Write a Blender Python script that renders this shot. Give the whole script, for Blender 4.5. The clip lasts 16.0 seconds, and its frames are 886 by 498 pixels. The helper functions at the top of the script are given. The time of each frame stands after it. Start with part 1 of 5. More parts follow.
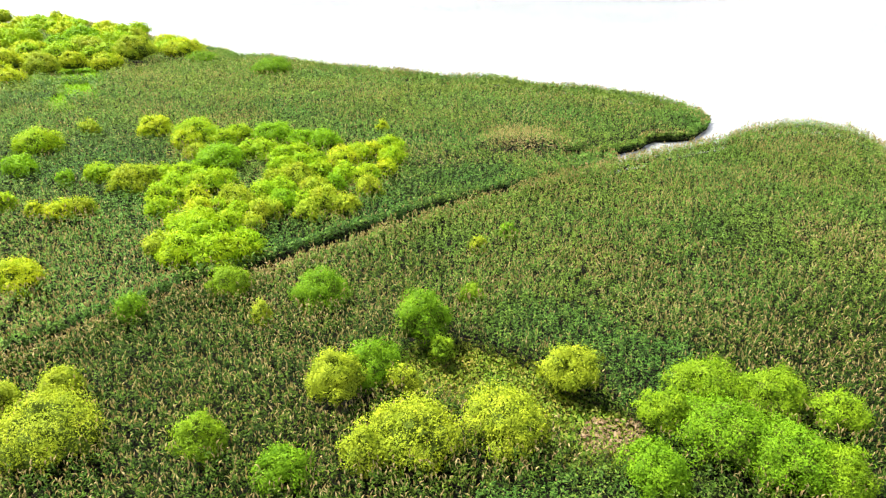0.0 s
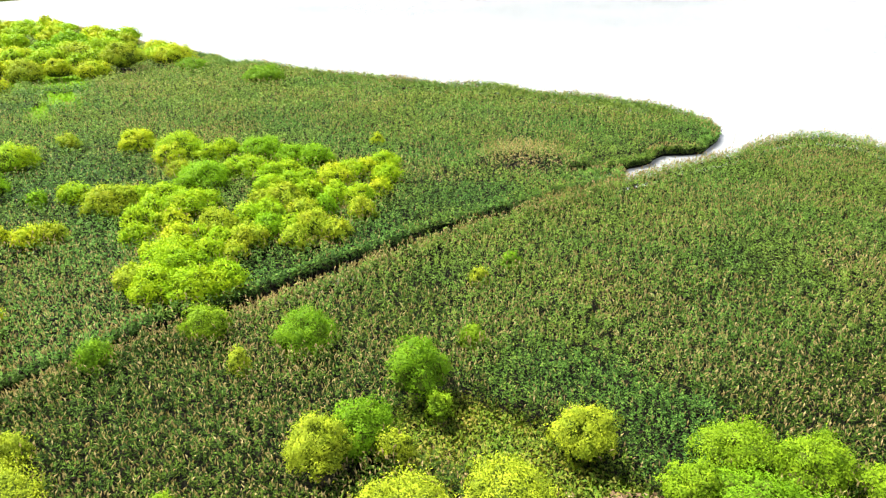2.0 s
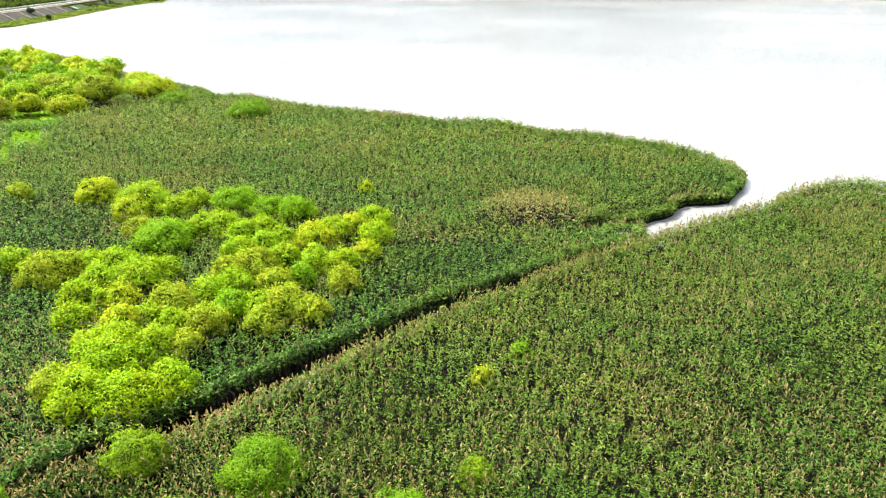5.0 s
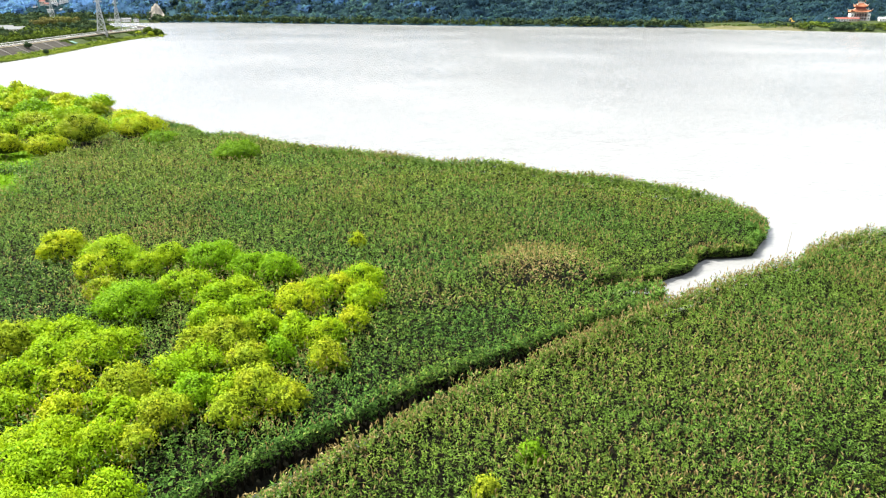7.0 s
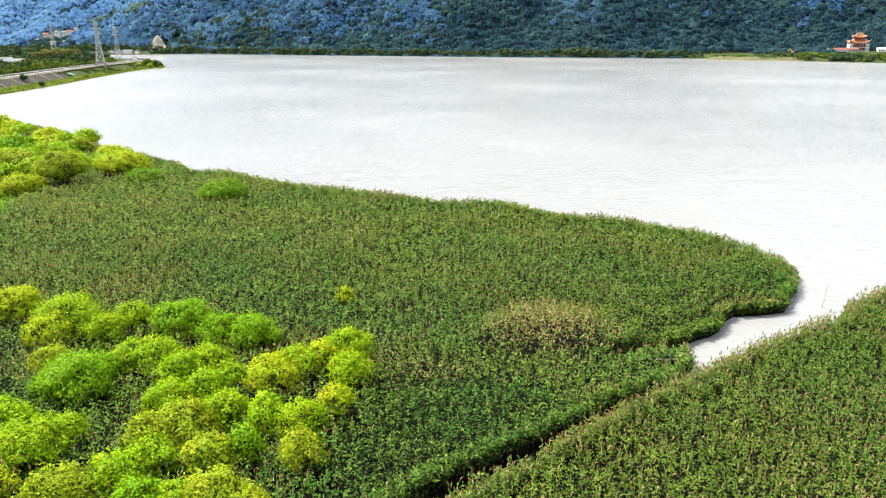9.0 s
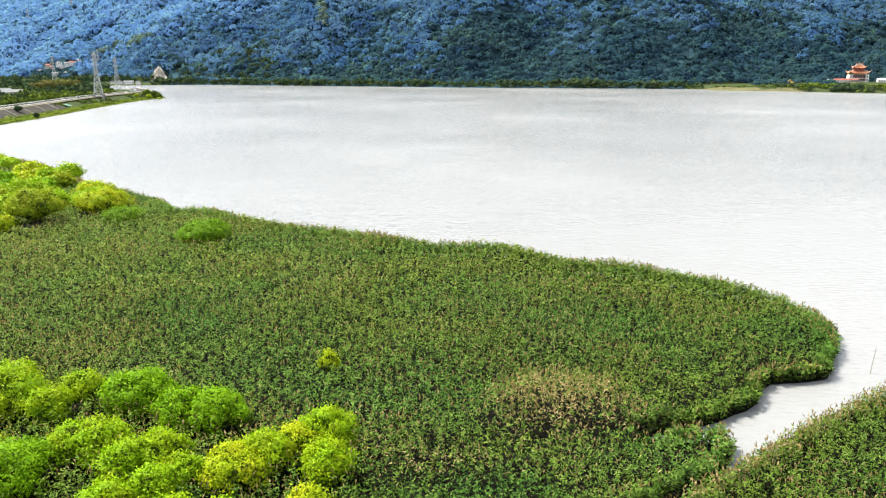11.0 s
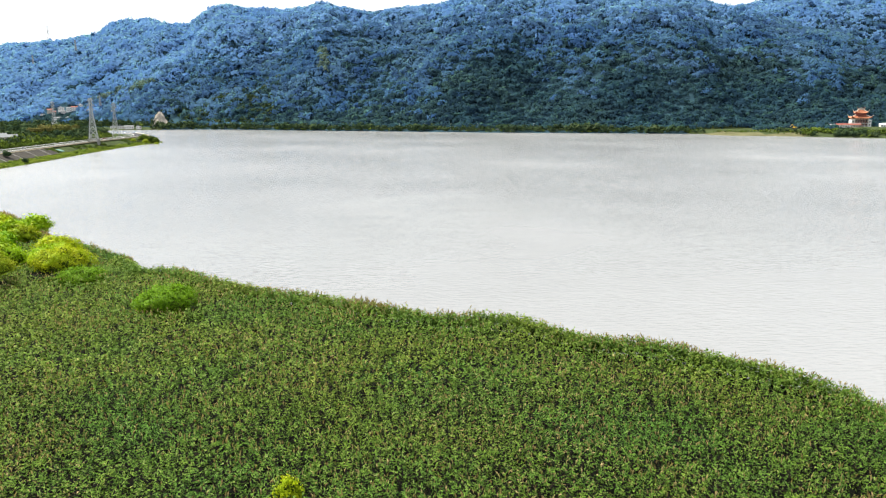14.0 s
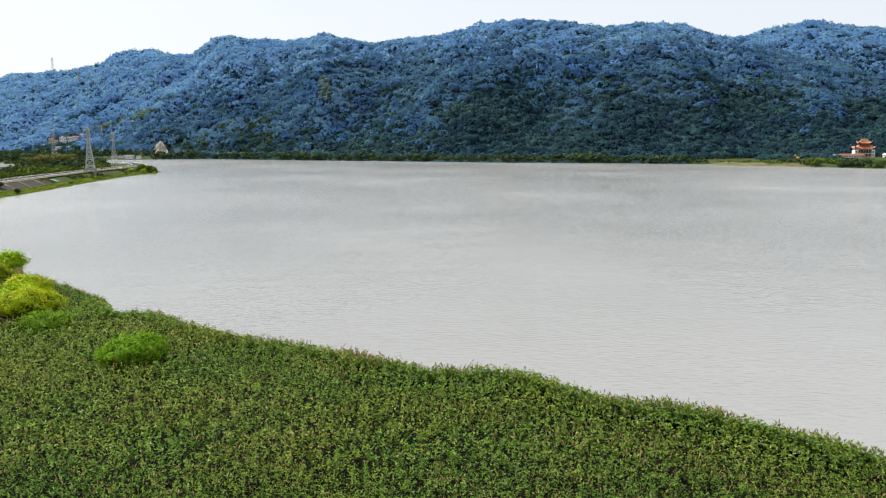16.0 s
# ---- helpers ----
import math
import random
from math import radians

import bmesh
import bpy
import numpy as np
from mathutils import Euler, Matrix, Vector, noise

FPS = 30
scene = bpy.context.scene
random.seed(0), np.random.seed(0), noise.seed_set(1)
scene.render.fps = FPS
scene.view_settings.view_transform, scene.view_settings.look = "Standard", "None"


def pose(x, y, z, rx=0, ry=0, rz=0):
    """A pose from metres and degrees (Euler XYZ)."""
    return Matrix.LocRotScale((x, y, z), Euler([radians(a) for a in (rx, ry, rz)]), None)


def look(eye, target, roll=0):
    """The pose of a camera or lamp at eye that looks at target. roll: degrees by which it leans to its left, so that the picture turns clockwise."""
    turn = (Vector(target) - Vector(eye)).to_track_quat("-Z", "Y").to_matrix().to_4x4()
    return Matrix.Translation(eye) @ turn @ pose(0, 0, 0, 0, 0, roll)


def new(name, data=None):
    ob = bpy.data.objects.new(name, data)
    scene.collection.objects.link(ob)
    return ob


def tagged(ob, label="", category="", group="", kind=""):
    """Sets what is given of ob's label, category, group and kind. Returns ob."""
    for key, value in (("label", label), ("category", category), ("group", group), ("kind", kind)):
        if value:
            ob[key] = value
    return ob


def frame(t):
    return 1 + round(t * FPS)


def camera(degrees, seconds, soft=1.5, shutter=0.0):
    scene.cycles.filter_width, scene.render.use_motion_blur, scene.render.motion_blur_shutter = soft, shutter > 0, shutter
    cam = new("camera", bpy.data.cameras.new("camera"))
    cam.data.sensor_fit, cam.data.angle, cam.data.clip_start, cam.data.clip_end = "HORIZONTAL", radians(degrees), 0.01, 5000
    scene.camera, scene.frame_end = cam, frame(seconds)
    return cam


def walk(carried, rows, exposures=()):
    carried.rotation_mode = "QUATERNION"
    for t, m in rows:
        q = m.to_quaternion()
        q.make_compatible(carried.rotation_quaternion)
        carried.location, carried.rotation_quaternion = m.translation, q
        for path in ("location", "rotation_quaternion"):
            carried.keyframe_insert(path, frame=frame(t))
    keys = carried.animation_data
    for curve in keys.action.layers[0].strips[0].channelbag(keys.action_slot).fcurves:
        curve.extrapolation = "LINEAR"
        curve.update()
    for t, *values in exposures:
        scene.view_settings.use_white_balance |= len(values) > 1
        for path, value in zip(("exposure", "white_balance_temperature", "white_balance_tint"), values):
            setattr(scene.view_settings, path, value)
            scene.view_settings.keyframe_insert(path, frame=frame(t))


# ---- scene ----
cam = camera(65.0, 16.0, soft=1.25)
# seconds, x, y, z, yaw, pitch, roll
ROWS = [
    (0.0, 0.000, 0.000, 30.000, -0.000, -23.847, -0.186),
    (0.5, 0.011, 1.368, 30.047, -0.027, -23.850, -0.156),
    (1.0, 0.035, 2.846, 30.135, -0.075, -23.831, -0.129),
    (1.5, 0.104, 4.481, 30.261, -0.108, -23.796, -0.107),
    (2.0, 0.132, 6.336, 30.376, -0.121, -23.768, -0.091),
    (2.5, 0.149, 8.405, 30.420, -0.154, -23.706, -0.097),
    (3.0, 0.180, 10.571, 30.450, -0.190, -23.634, -0.113),
    (3.5, 0.227, 12.681, 30.499, -0.217, -23.508, -0.126),
    (4.0, 0.285, 14.762, 30.560, -0.208, -23.089, -0.144),
    (6.5, 0.663, 25.785, 30.957, -0.248, -20.074, 0.024),
    (7.0, 0.799, 27.989, 31.023, -0.237, -19.512, 0.045),
    (7.5, 0.893, 30.296, 31.057, -0.249, -18.943, 0.073),
    (8.0, 1.000, 32.603, 31.062, -0.243, -18.364, 0.105),
    (8.5, 1.119, 34.948, 31.086, -0.245, -17.766, 0.127),
    (9.0, 1.187, 37.402, 31.145, -0.232, -17.179, 0.148),
    (9.5, 1.225, 39.899, 31.214, -0.254, -16.607, 0.153),
    (12.0, 1.864, 52.268, 31.222, -0.184, -13.657, 0.167),
    (12.5, 1.921, 54.978, 31.270, -0.202, -13.091, 0.162),
    (13.0, 1.998, 57.749, 31.263, -0.189, -12.496, 0.170),
    (13.5, 2.087, 60.572, 31.244, -0.166, -11.905, 0.178),
    (14.0, 2.165, 63.307, 31.235, -0.151, -11.312, 0.161),
    (14.5, 2.292, 66.017, 31.243, -0.131, -10.703, 0.154),
    (15.0, 2.392, 68.743, 31.298, -0.101, -10.131, 0.152),
    (15.5, 2.453, 71.366, 31.369, -0.092, -9.526, 0.134),
    (16.0, 2.498, 73.970, 31.405, -0.054, -8.929, 0.117),
]
walk(cam, [(t, pose(x, y, z, 90 + pitch, roll, yaw)) for t, x, y, z, yaw, pitch, roll in ROWS],
     exposures=[(0.0, 1.9), (4.0, 1.82), (7.0, 1.62), (9.5, 1.46), (12.5, 1.34), (14.5, 1.06), (16.0, 0.72)])

# ---- world and light: bright thin overcast, the sun behind cloud ahead to the west ----
SUN_ELEV, SUN_TURN = 56.0, -55.0        # degrees above the horizon, degrees from north (+y) towards east
world = bpy.data.worlds.new("world")
scene.world = world
world.use_nodes = True
wn, wl = world.node_tree.nodes, world.node_tree.links
sky = wn.new("ShaderNodeTexSky")
sky.sky_type, sky.sun_disc = "NISHITA", False
sky.sun_elevation, sky.sun_rotation = radians(SUN_ELEV), radians(SUN_TURN)
sky.air_density, sky.dust_density, sky.ozone_density = 1.0, 3.0, 1.0
veil = wn.new("ShaderNodeMix")
veil.data_type, veil.blend_type = "RGBA", "MIX"
veil.inputs[0].default_value = 0.7
veil.inputs[7].default_value = (6.1, 6.25, 6.5, 1)     # the cloud layer
wl.new(sky.outputs[0], veil.inputs[6])
bg = wn["Background"]
bg.inputs[1].default_value = 0.1
wl.new(veil.outputs[2], bg.inputs[0])
sun = new("sun", bpy.data.lights.new("sun", "SUN"))
sun.data.energy, sun.data.angle, sun.data.color = 4.9, radians(8), (1.0, 0.95, 0.82)
sd = Vector((math.sin(radians(SUN_TURN)) * math.cos(radians(SUN_ELEV)), math.cos(radians(SUN_TURN)) * math.cos(radians(SUN_ELEV)), math.sin(radians(SUN_ELEV))))
sun.matrix_world = look(sd * 500, (0, 0, 0))


# ---- materials ----
def mat(name, rough=0.8, spec=0.3):
    m = bpy.data.materials.new(name)
    m.use_nodes = True
    b = m.node_tree.nodes["Principled BSDF"]
    b.inputs["Roughness"].default_value = rough
    b.inputs["Specular IOR Level"].default_value = spec
    return m, m.node_tree.nodes, m.node_tree.links, b


def ramp(n, l, src, stops):
    r = n.new("ShaderNodeValToRGB")
    e = r.color_ramp.elements
    while len(e) < len(stops):
        e.new(0.5)
    for el, (p, c) in zip(e, stops):
        el.position, el.color = p, (*c, 1)
    l.new(src, r.inputs[0])
    return r.outputs[0]


def noise_of(n, l, scale, detail=3.0, coords=None, rough=0.55):
    t = n.new("ShaderNodeTexNoise")
    t.inputs["Scale"].default_value, t.inputs["Detail"].default_value, t.inputs["Roughness"].default_value = scale, detail, rough
    if coords is not None:
        l.new(coords, t.inputs["Vector"])
    return t.outputs[0]


def mixed(n, l, fac, a, b, kind="MIX"):
    m = n.new("ShaderNodeMix")
    m.data_type, m.blend_type = "RGBA", kind
    for sock, v in ((m.inputs[0], fac), (m.inputs[6], a), (m.inputs[7], b)):
        if isinstance(v, (int, float)):
            sock.default_value = v
        elif isinstance(v, tuple):
            sock.default_value = (*v, 1)
        else:
            l.new(v, sock)
    return m.outputs[2]


def world_pos(n):
    return n.new("ShaderNodeNewGeometry").outputs["Position"]


def leaf_mat(name, stops, patch, patch_scale, thin=0.22, rough=0.55, spec=0.35, patch_range=(0.4, 0.62), relief=None, clump=None):
    """Leaves: a colour for each leaf, patches of another tone over metres, light through the blade."""
    m, n, l, b = mat(name, rough, spec)
    geo = n.new("ShaderNodeNewGeometry")
    col = ramp(n, l, geo.outputs["Random Per Island"], stops)
    big = noise_of(n, l, patch_scale, 2.0, geo.outputs["Position"])
    f = ramp(n, l, big, [(patch_range[0], (0, 0, 0)), (patch_range[1], (1, 1, 1))])
    col = mixed(n, l, f, col, mixed(n, l, 1.0, col, patch, "MULTIPLY"))
    if clump:
        c2 = ramp(n, l, noise_of(n, l, clump[0], 2.0, geo.outputs["Position"]), [(0.35, clump[1]), (0.65, clump[2])])
        col = mixed(n, l, 1.0, col, c2, "MULTIPLY")
    l.new(col, b.inputs["Base Color"])
    if relief:
        bp = n.new("ShaderNodeBump")
        bp.inputs["Strength"].default_value, bp.inputs["Distance"].default_value = 1.0, relief[1]
        l.new(noise_of(n, l, relief[0], 3.0, geo.outputs["Position"], 0.7), bp.inputs["Height"])
        l.new(bp.outputs[0], b.inputs["Normal"])
    tr = n.new("ShaderNodeBsdfTranslucent")
    l.new(mixed(n, l, 1.0, col, (1.25, 1.3, 0.8), "MULTIPLY"), tr.inputs[0])
    ms = n.new("ShaderNodeMixShader")
    ms.inputs[0].default_value = thin
    l.new(b.outputs[0], ms.inputs[1])
    l.new(tr.outputs[0], ms.inputs[2])
    l.new(ms.outputs[0], n["Material Output"].inputs[0])
    return m


def plain(name, colour, rough=0.7, spec=0.4, scale=2.0, amount=0.25, metal=0.0, bump=0.0):
    """A surface with two scales of tone in it."""
    m, n, l, b = mat(name, rough, spec)
    p = world_pos(n)
    a = noise_of(n, l, scale, 4.0, p)
    c = noise_of(n, l, scale * 9, 3.0, p)
    lo = tuple(v * (1 - amount) for v in colour)
    hi = tuple(min(1, v * (1 + amount)) for v in colour)
    col = mixed(n, l, ramp(n, l, a, [(0.35, (0, 0, 0)), (0.65, (1, 1, 1))]), lo, hi)
    col = mixed(n, l, 0.35, col, mixed(n, l, c, lo, hi))
    l.new(col, b.inputs["Base Color"])
    b.inputs["Metallic"].default_value = metal
    if bump:
        bp = n.new("ShaderNodeBump")
        bp.inputs["Strength"].default_value, bp.inputs["Distance"].default_value = bump, 0.1
        l.new(c, bp.inputs["Height"])
        l.new(bp.outputs[0], b.inputs["Normal"])
    return m


# near reeds darker, farther ones paler: gap shade and lit tops in colour
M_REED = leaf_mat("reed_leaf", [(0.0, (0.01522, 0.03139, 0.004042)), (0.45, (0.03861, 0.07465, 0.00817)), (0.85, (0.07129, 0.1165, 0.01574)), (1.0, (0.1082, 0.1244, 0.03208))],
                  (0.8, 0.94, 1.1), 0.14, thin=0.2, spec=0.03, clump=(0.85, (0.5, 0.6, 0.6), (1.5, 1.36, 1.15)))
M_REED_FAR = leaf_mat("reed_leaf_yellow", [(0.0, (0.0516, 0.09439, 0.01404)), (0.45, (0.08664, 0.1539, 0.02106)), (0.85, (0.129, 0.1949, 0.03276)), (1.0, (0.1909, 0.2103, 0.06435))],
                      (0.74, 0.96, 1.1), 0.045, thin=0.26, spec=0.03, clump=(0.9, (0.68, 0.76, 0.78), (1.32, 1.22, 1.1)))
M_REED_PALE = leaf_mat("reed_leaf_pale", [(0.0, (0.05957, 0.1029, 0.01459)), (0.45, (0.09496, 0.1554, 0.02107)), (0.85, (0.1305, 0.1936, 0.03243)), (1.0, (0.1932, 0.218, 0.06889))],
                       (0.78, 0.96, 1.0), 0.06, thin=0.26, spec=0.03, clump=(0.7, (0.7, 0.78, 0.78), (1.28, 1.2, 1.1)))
M_REED_FAR_PALE = leaf_mat("reed_leaf_far_pale", [(0.0, (0.0626, 0.1026, 0.01571)), (0.45, (0.09982, 0.155, 0.02266)), (0.85, (0.1373, 0.193, 0.03488)), (1.0, (0.2031, 0.2174, 0.07412))],
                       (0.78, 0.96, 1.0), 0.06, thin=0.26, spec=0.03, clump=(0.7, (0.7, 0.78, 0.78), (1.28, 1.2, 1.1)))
M_REED_DEEP = leaf_mat("reed_leaf_deep", [(0.0, (0.0243, 0.0552, 0.0072)), (0.45, (0.0506, 0.1086, 0.0144)), (0.85, (0.086, 0.1518, 0.0215)), (1.0, (0.1619, 0.1932, 0.0385))],
                       (0.8, 0.96, 1.1), 0.09, thin=0.2, spec=0.05, clump=(1.0, (0.62, 0.7, 0.7), (1.35, 1.28, 1.15)))
M_PLUME = leaf_mat("reed_plume", [(0.0, (0.175, 0.125, 0.056)), (0.5, (0.29, 0.215, 0.1)), (1.0, (0.4, 0.315, 0.165))], (0.9, 0.95, 0.85), 0.08, thin=0.25, rough=0.9, spec=0.1)
M_STRAW = leaf_mat("dead_reed", [(0.0, (0.0714, 0.0432, 0.0225)), (0.6, (0.1377, 0.0912, 0.0495)), (1.0, (0.204, 0.1488, 0.09))], (0.8, 0.8, 0.8), 0.6, thin=0.1, rough=0.9, spec=0.1)
# near-black: shade low among the reeds is put into the stem colour
M_STEM_SHADE = leaf_mat("dead_stem_shade", [(0.0, (0.0039, 0.00429, 0.00195)), (0.6, (0.00975, 0.00858, 0.0039)), (1.0, (0.0221, 0.01716, 0.00845))], (0.8, 0.8, 0.8), 0.6, thin=0.1, rough=0.9, spec=0.1)
M_YELLOW = leaf_mat("willow_yellow", [(0.0, (0.2544, 0.2924, 0.0057)), (0.5, (0.3032, 0.3437, 0.0076)), (1.0, (0.3519, 0.3796, 0.0123))], (0.8, 0.98, 0.8), 0.5, spec=0.05, clump=(1.7, (0.78, 0.84, 0.8), (1.2, 1.15, 1.0)))
M_LIME = leaf_mat("willow_lime", [(0.0, (0.1387, 0.2584, 0.0038)), (0.5, (0.1748, 0.3087, 0.0047)), (1.0, (0.2204, 0.3468, 0.0076))], (1.15, 0.97, 0.9), 0.4, spec=0.05, clump=(1.7, (0.78, 0.84, 0.8), (1.2, 1.15, 1.0)))
M_GREEN = leaf_mat("willow_green", [(0.0, (0.108, 0.228, 0.003)), (0.5, (0.136, 0.272, 0.004)), (1.0, (0.172, 0.308, 0.006))], (0.85, 0.88, 0.9), 0.5, spec=0.05, clump=(1.7, (0.78, 0.84, 0.8), (1.2, 1.15, 1.0)))
M_OLIVE = leaf_mat("willow_olive", [(0.0, (0.158, 0.2317, 0.008512)), (0.5, (0.199, 0.2809, 0.01064)), (1.0, (0.2516, 0.3218, 0.01702))], (1.1, 0.95, 0.9), 0.5, spec=0.05, clump=(1.7, (0.78, 0.84, 0.8), (1.2, 1.15, 1.0)))
# dimmed copies of the willow tones; less haze up close, put into colour
M_YELLOW_DIM = leaf_mat("willow_yellow_dim", [(0.0, (0.1767, 0.222, 0.011)), (0.5, (0.228, 0.282, 0.014)), (1.0, (0.285, 0.33, 0.022))], (0.9, 0.95, 0.9), 0.5, spec=0.05, clump=(1.3, (0.7, 0.76, 0.76), (1.22, 1.18, 1.1)))
M_GREEN_DIM = leaf_mat("willow_green_dim", [(0.0, (0.08424, 0.1744, 0.00486)), (0.5, (0.108, 0.2137, 0.00648)), (1.0, (0.1404, 0.2475, 0.00972))], (0.9, 0.95, 0.9), 0.5, spec=0.05, clump=(1.3, (0.7, 0.76, 0.76), (1.22, 1.18, 1.1)))
M_LIME_DIM = leaf_mat("willow_lime_dim", [(0.0, (0.1091, 0.1877, 0.005796)), (0.5, (0.1403, 0.2318, 0.007452)), (1.0, (0.1767, 0.265, 0.01159))], (0.9, 0.95, 0.9), 0.5, spec=0.05, clump=(1.3, (0.7, 0.76, 0.76), (1.22, 1.18, 1.1)))
M_GRASS = leaf_mat("meadow_grass", [(0.0, (0.05092, 0.1114, 0.009828)), (0.6, (0.1103, 0.1764, 0.01575)), (1.0, (0.1782, 0.1764, 0.03931))], (1.2, 0.95, 1.0), 0.3, spec=0.03)
# blue distance haze over the hills is mixed into these three leaf colours
M_FOREST_HAZE = leaf_mat("forest_leaf_haze", [(0.0, (0.05071, 0.1075, 0.2198)), (0.5, (0.06037, 0.1246, 0.2481)), (1.0, (0.07606, 0.1491, 0.2662))],
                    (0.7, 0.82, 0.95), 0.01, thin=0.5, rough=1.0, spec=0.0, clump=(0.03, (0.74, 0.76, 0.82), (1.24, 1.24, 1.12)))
M_FAR_HAZE = leaf_mat("far_forest_leaf_haze", [(0.0, (0.09333, 0.1898, 0.3992)), (0.5, (0.1057, 0.2115, 0.4357)), (1.0, (0.1229, 0.2364, 0.4574))],
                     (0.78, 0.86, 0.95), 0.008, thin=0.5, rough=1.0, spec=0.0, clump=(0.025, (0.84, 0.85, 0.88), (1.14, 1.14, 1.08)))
M_LOW_HAZE = leaf_mat("lower_forest_leaf_haze", [(0.0, (0.026, 0.055, 0.082)), (0.5, (0.033, 0.068, 0.098)), (1.0, (0.047, 0.09, 0.108))],
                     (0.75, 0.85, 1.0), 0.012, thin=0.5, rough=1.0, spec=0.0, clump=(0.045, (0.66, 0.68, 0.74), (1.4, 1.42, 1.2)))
M_GROVE = leaf_mat("grove_leaf", [(0.0, (0.02, 0.036, 0.022)), (0.6, (0.034, 0.056, 0.03)), (1.0, (0.056, 0.076, 0.042))], (0.8, 0.9, 0.9), 0.03, thin=0.15, spec=0.0, rough=1.0,
                   clump=(0.09, (0.6, 0.65, 0.7), (1.6, 1.45, 1.2)))
M_SHORE = leaf_mat("shore_leaf", [(0.0, (0.04, 0.06, 0.016)), (0.6, (0.065, 0.095, 0.02)), (1.0, (0.1, 0.13, 0.03))], (0.8, 0.9, 0.9), 0.03, thin=0.15, spec=0.0, rough=1.0,
                   clump=(0.13, (0.55, 0.6, 0.6), (1.7, 1.6, 1.2)))
M_BAMBOO = leaf_mat("bamboo_leaf", [(0.0, (0.085, 0.08, 0.032)), (0.6, (0.125, 0.118, 0.045)), (1.0, (0.17, 0.155, 0.065))], (0.8, 0.95, 0.8), 0.04, thin=0.25, spec=0.0, rough=1.0)
M_SCRUB = leaf_mat("hill_scrub", [(0.0, (0.09, 0.14, 0.13)), (0.6, (0.12, 0.175, 0.15)), (1.0, (0.15, 0.2, 0.16))], (0.8, 0.9, 0.9), 0.03, thin=0.3, spec=0.0, rough=1.0)
M_BANKGRASS = leaf_mat("bank_grass", [(0.0, (0.1069, 0.1521, 0.022)), (0.6, (0.1544, 0.1989, 0.0275)), (1.0, (0.2137, 0.234, 0.055))], (0.8, 0.9, 0.9), 0.05, thin=0.15, spec=0.0, rough=1.0)
M_LAWN = leaf_mat("lush_grass", [(0.0, (0.1014, 0.2106, 0.0094)), (0.6, (0.1287, 0.2496, 0.0109)), (1.0, (0.1638, 0.2808, 0.0156))], (0.9, 0.95, 0.9), 0.2, thin=0.3, spec=0.02)
# darker than wet mud: shade under the reeds is put into its colour
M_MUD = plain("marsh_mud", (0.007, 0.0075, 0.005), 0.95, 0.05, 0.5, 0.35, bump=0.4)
M_TURF = plain("bank_turf", (0.04, 0.054, 0.022), 0.95, 0.02, 0.15, 0.45, bump=0.4)
# carries the same bluish haze tone, seen between the crowns
M_FLOOR = plain("forest_floor", (0.024, 0.05, 0.065), 1.0, 0.0, 0.05, 0.4)
M_BARK = plain("willow_bark", (0.12, 0.09, 0.06), 0.9, 0.2, 3.0, 0.35)
# dark colour that stands in for the shade inside the crowns
M_CROWN_SHADE = plain("crown_shade", (0.05, 0.072, 0.01), 0.95, 0.0, 3.0, 0.5)
M_SAND = plain("sand", (0.1, 0.098, 0.052), 0.95, 0.02, 0.06, 0.3, bump=0.3)
M_ROCK = plain("quarry_rock", (0.33, 0.3, 0.255), 0.95, 0.02, 0.08, 0.35, bump=0.5)
M_ASPHALT = plain("asphalt", (0.06, 0.06, 0.062), 0.95, 0.02, 0.3, 0.3)
M_CONCRETE = plain("concrete", (0.26, 0.255, 0.24), 0.95, 0.02, 0.3, 0.25)
M_SOIL = plain("dry_earth", (0.21, 0.185, 0.13), 0.95, 0.02, 0.12, 0.35)
M_SLOPE = plain("slope_concrete", (0.05, 0.047, 0.042), 0.95, 0.02, 0.3, 0.35, bump=0.3)
M_TEAL = plain("teal_cover", (0.13, 0.22, 0.19), 0.95, 0.02, 0.5, 0.2)
M_STEEL = plain("galvanised_steel", (0.36, 0.38, 0.38), 0.55, 0.5, 0.3, 0.2, metal=0.3)
M_WHITE = plain("white_paint", (0.7, 0.69, 0.67), 0.9, 0.1, 0.3, 0.08)
M_CREAM = plain("cream_plaster", (0.5, 0.44, 0.37), 0.8, 0.3, 0.3, 0.15)
M_ORANGE = plain("orange_roof_tile", (0.36, 0.15, 0.085), 0.85, 0.15, 0.4, 0.2)
M_RED = plain("red_lacquer", (0.2, 0.065, 0.05), 0.8, 0.2, 0.5, 0.2)
M_DARK = plain("dark_opening", (0.03, 0.03, 0.035), 0.4, 0.5, 0.5, 0.2)
M_YELLOWPAINT = plain("machine_yellow", (0.65, 0.42, 0.05), 0.5, 0.5, 0.6, 0.15)
M_BLUEROOF = plain("grey_sheet_roof", (0.17, 0.18, 0.19), 0.9, 0.1, 0.3, 0.15)
M_POLE = plain("bamboo_pole", (0.2, 0.17, 0.12), 0.8, 0.3, 4.0, 0.3)


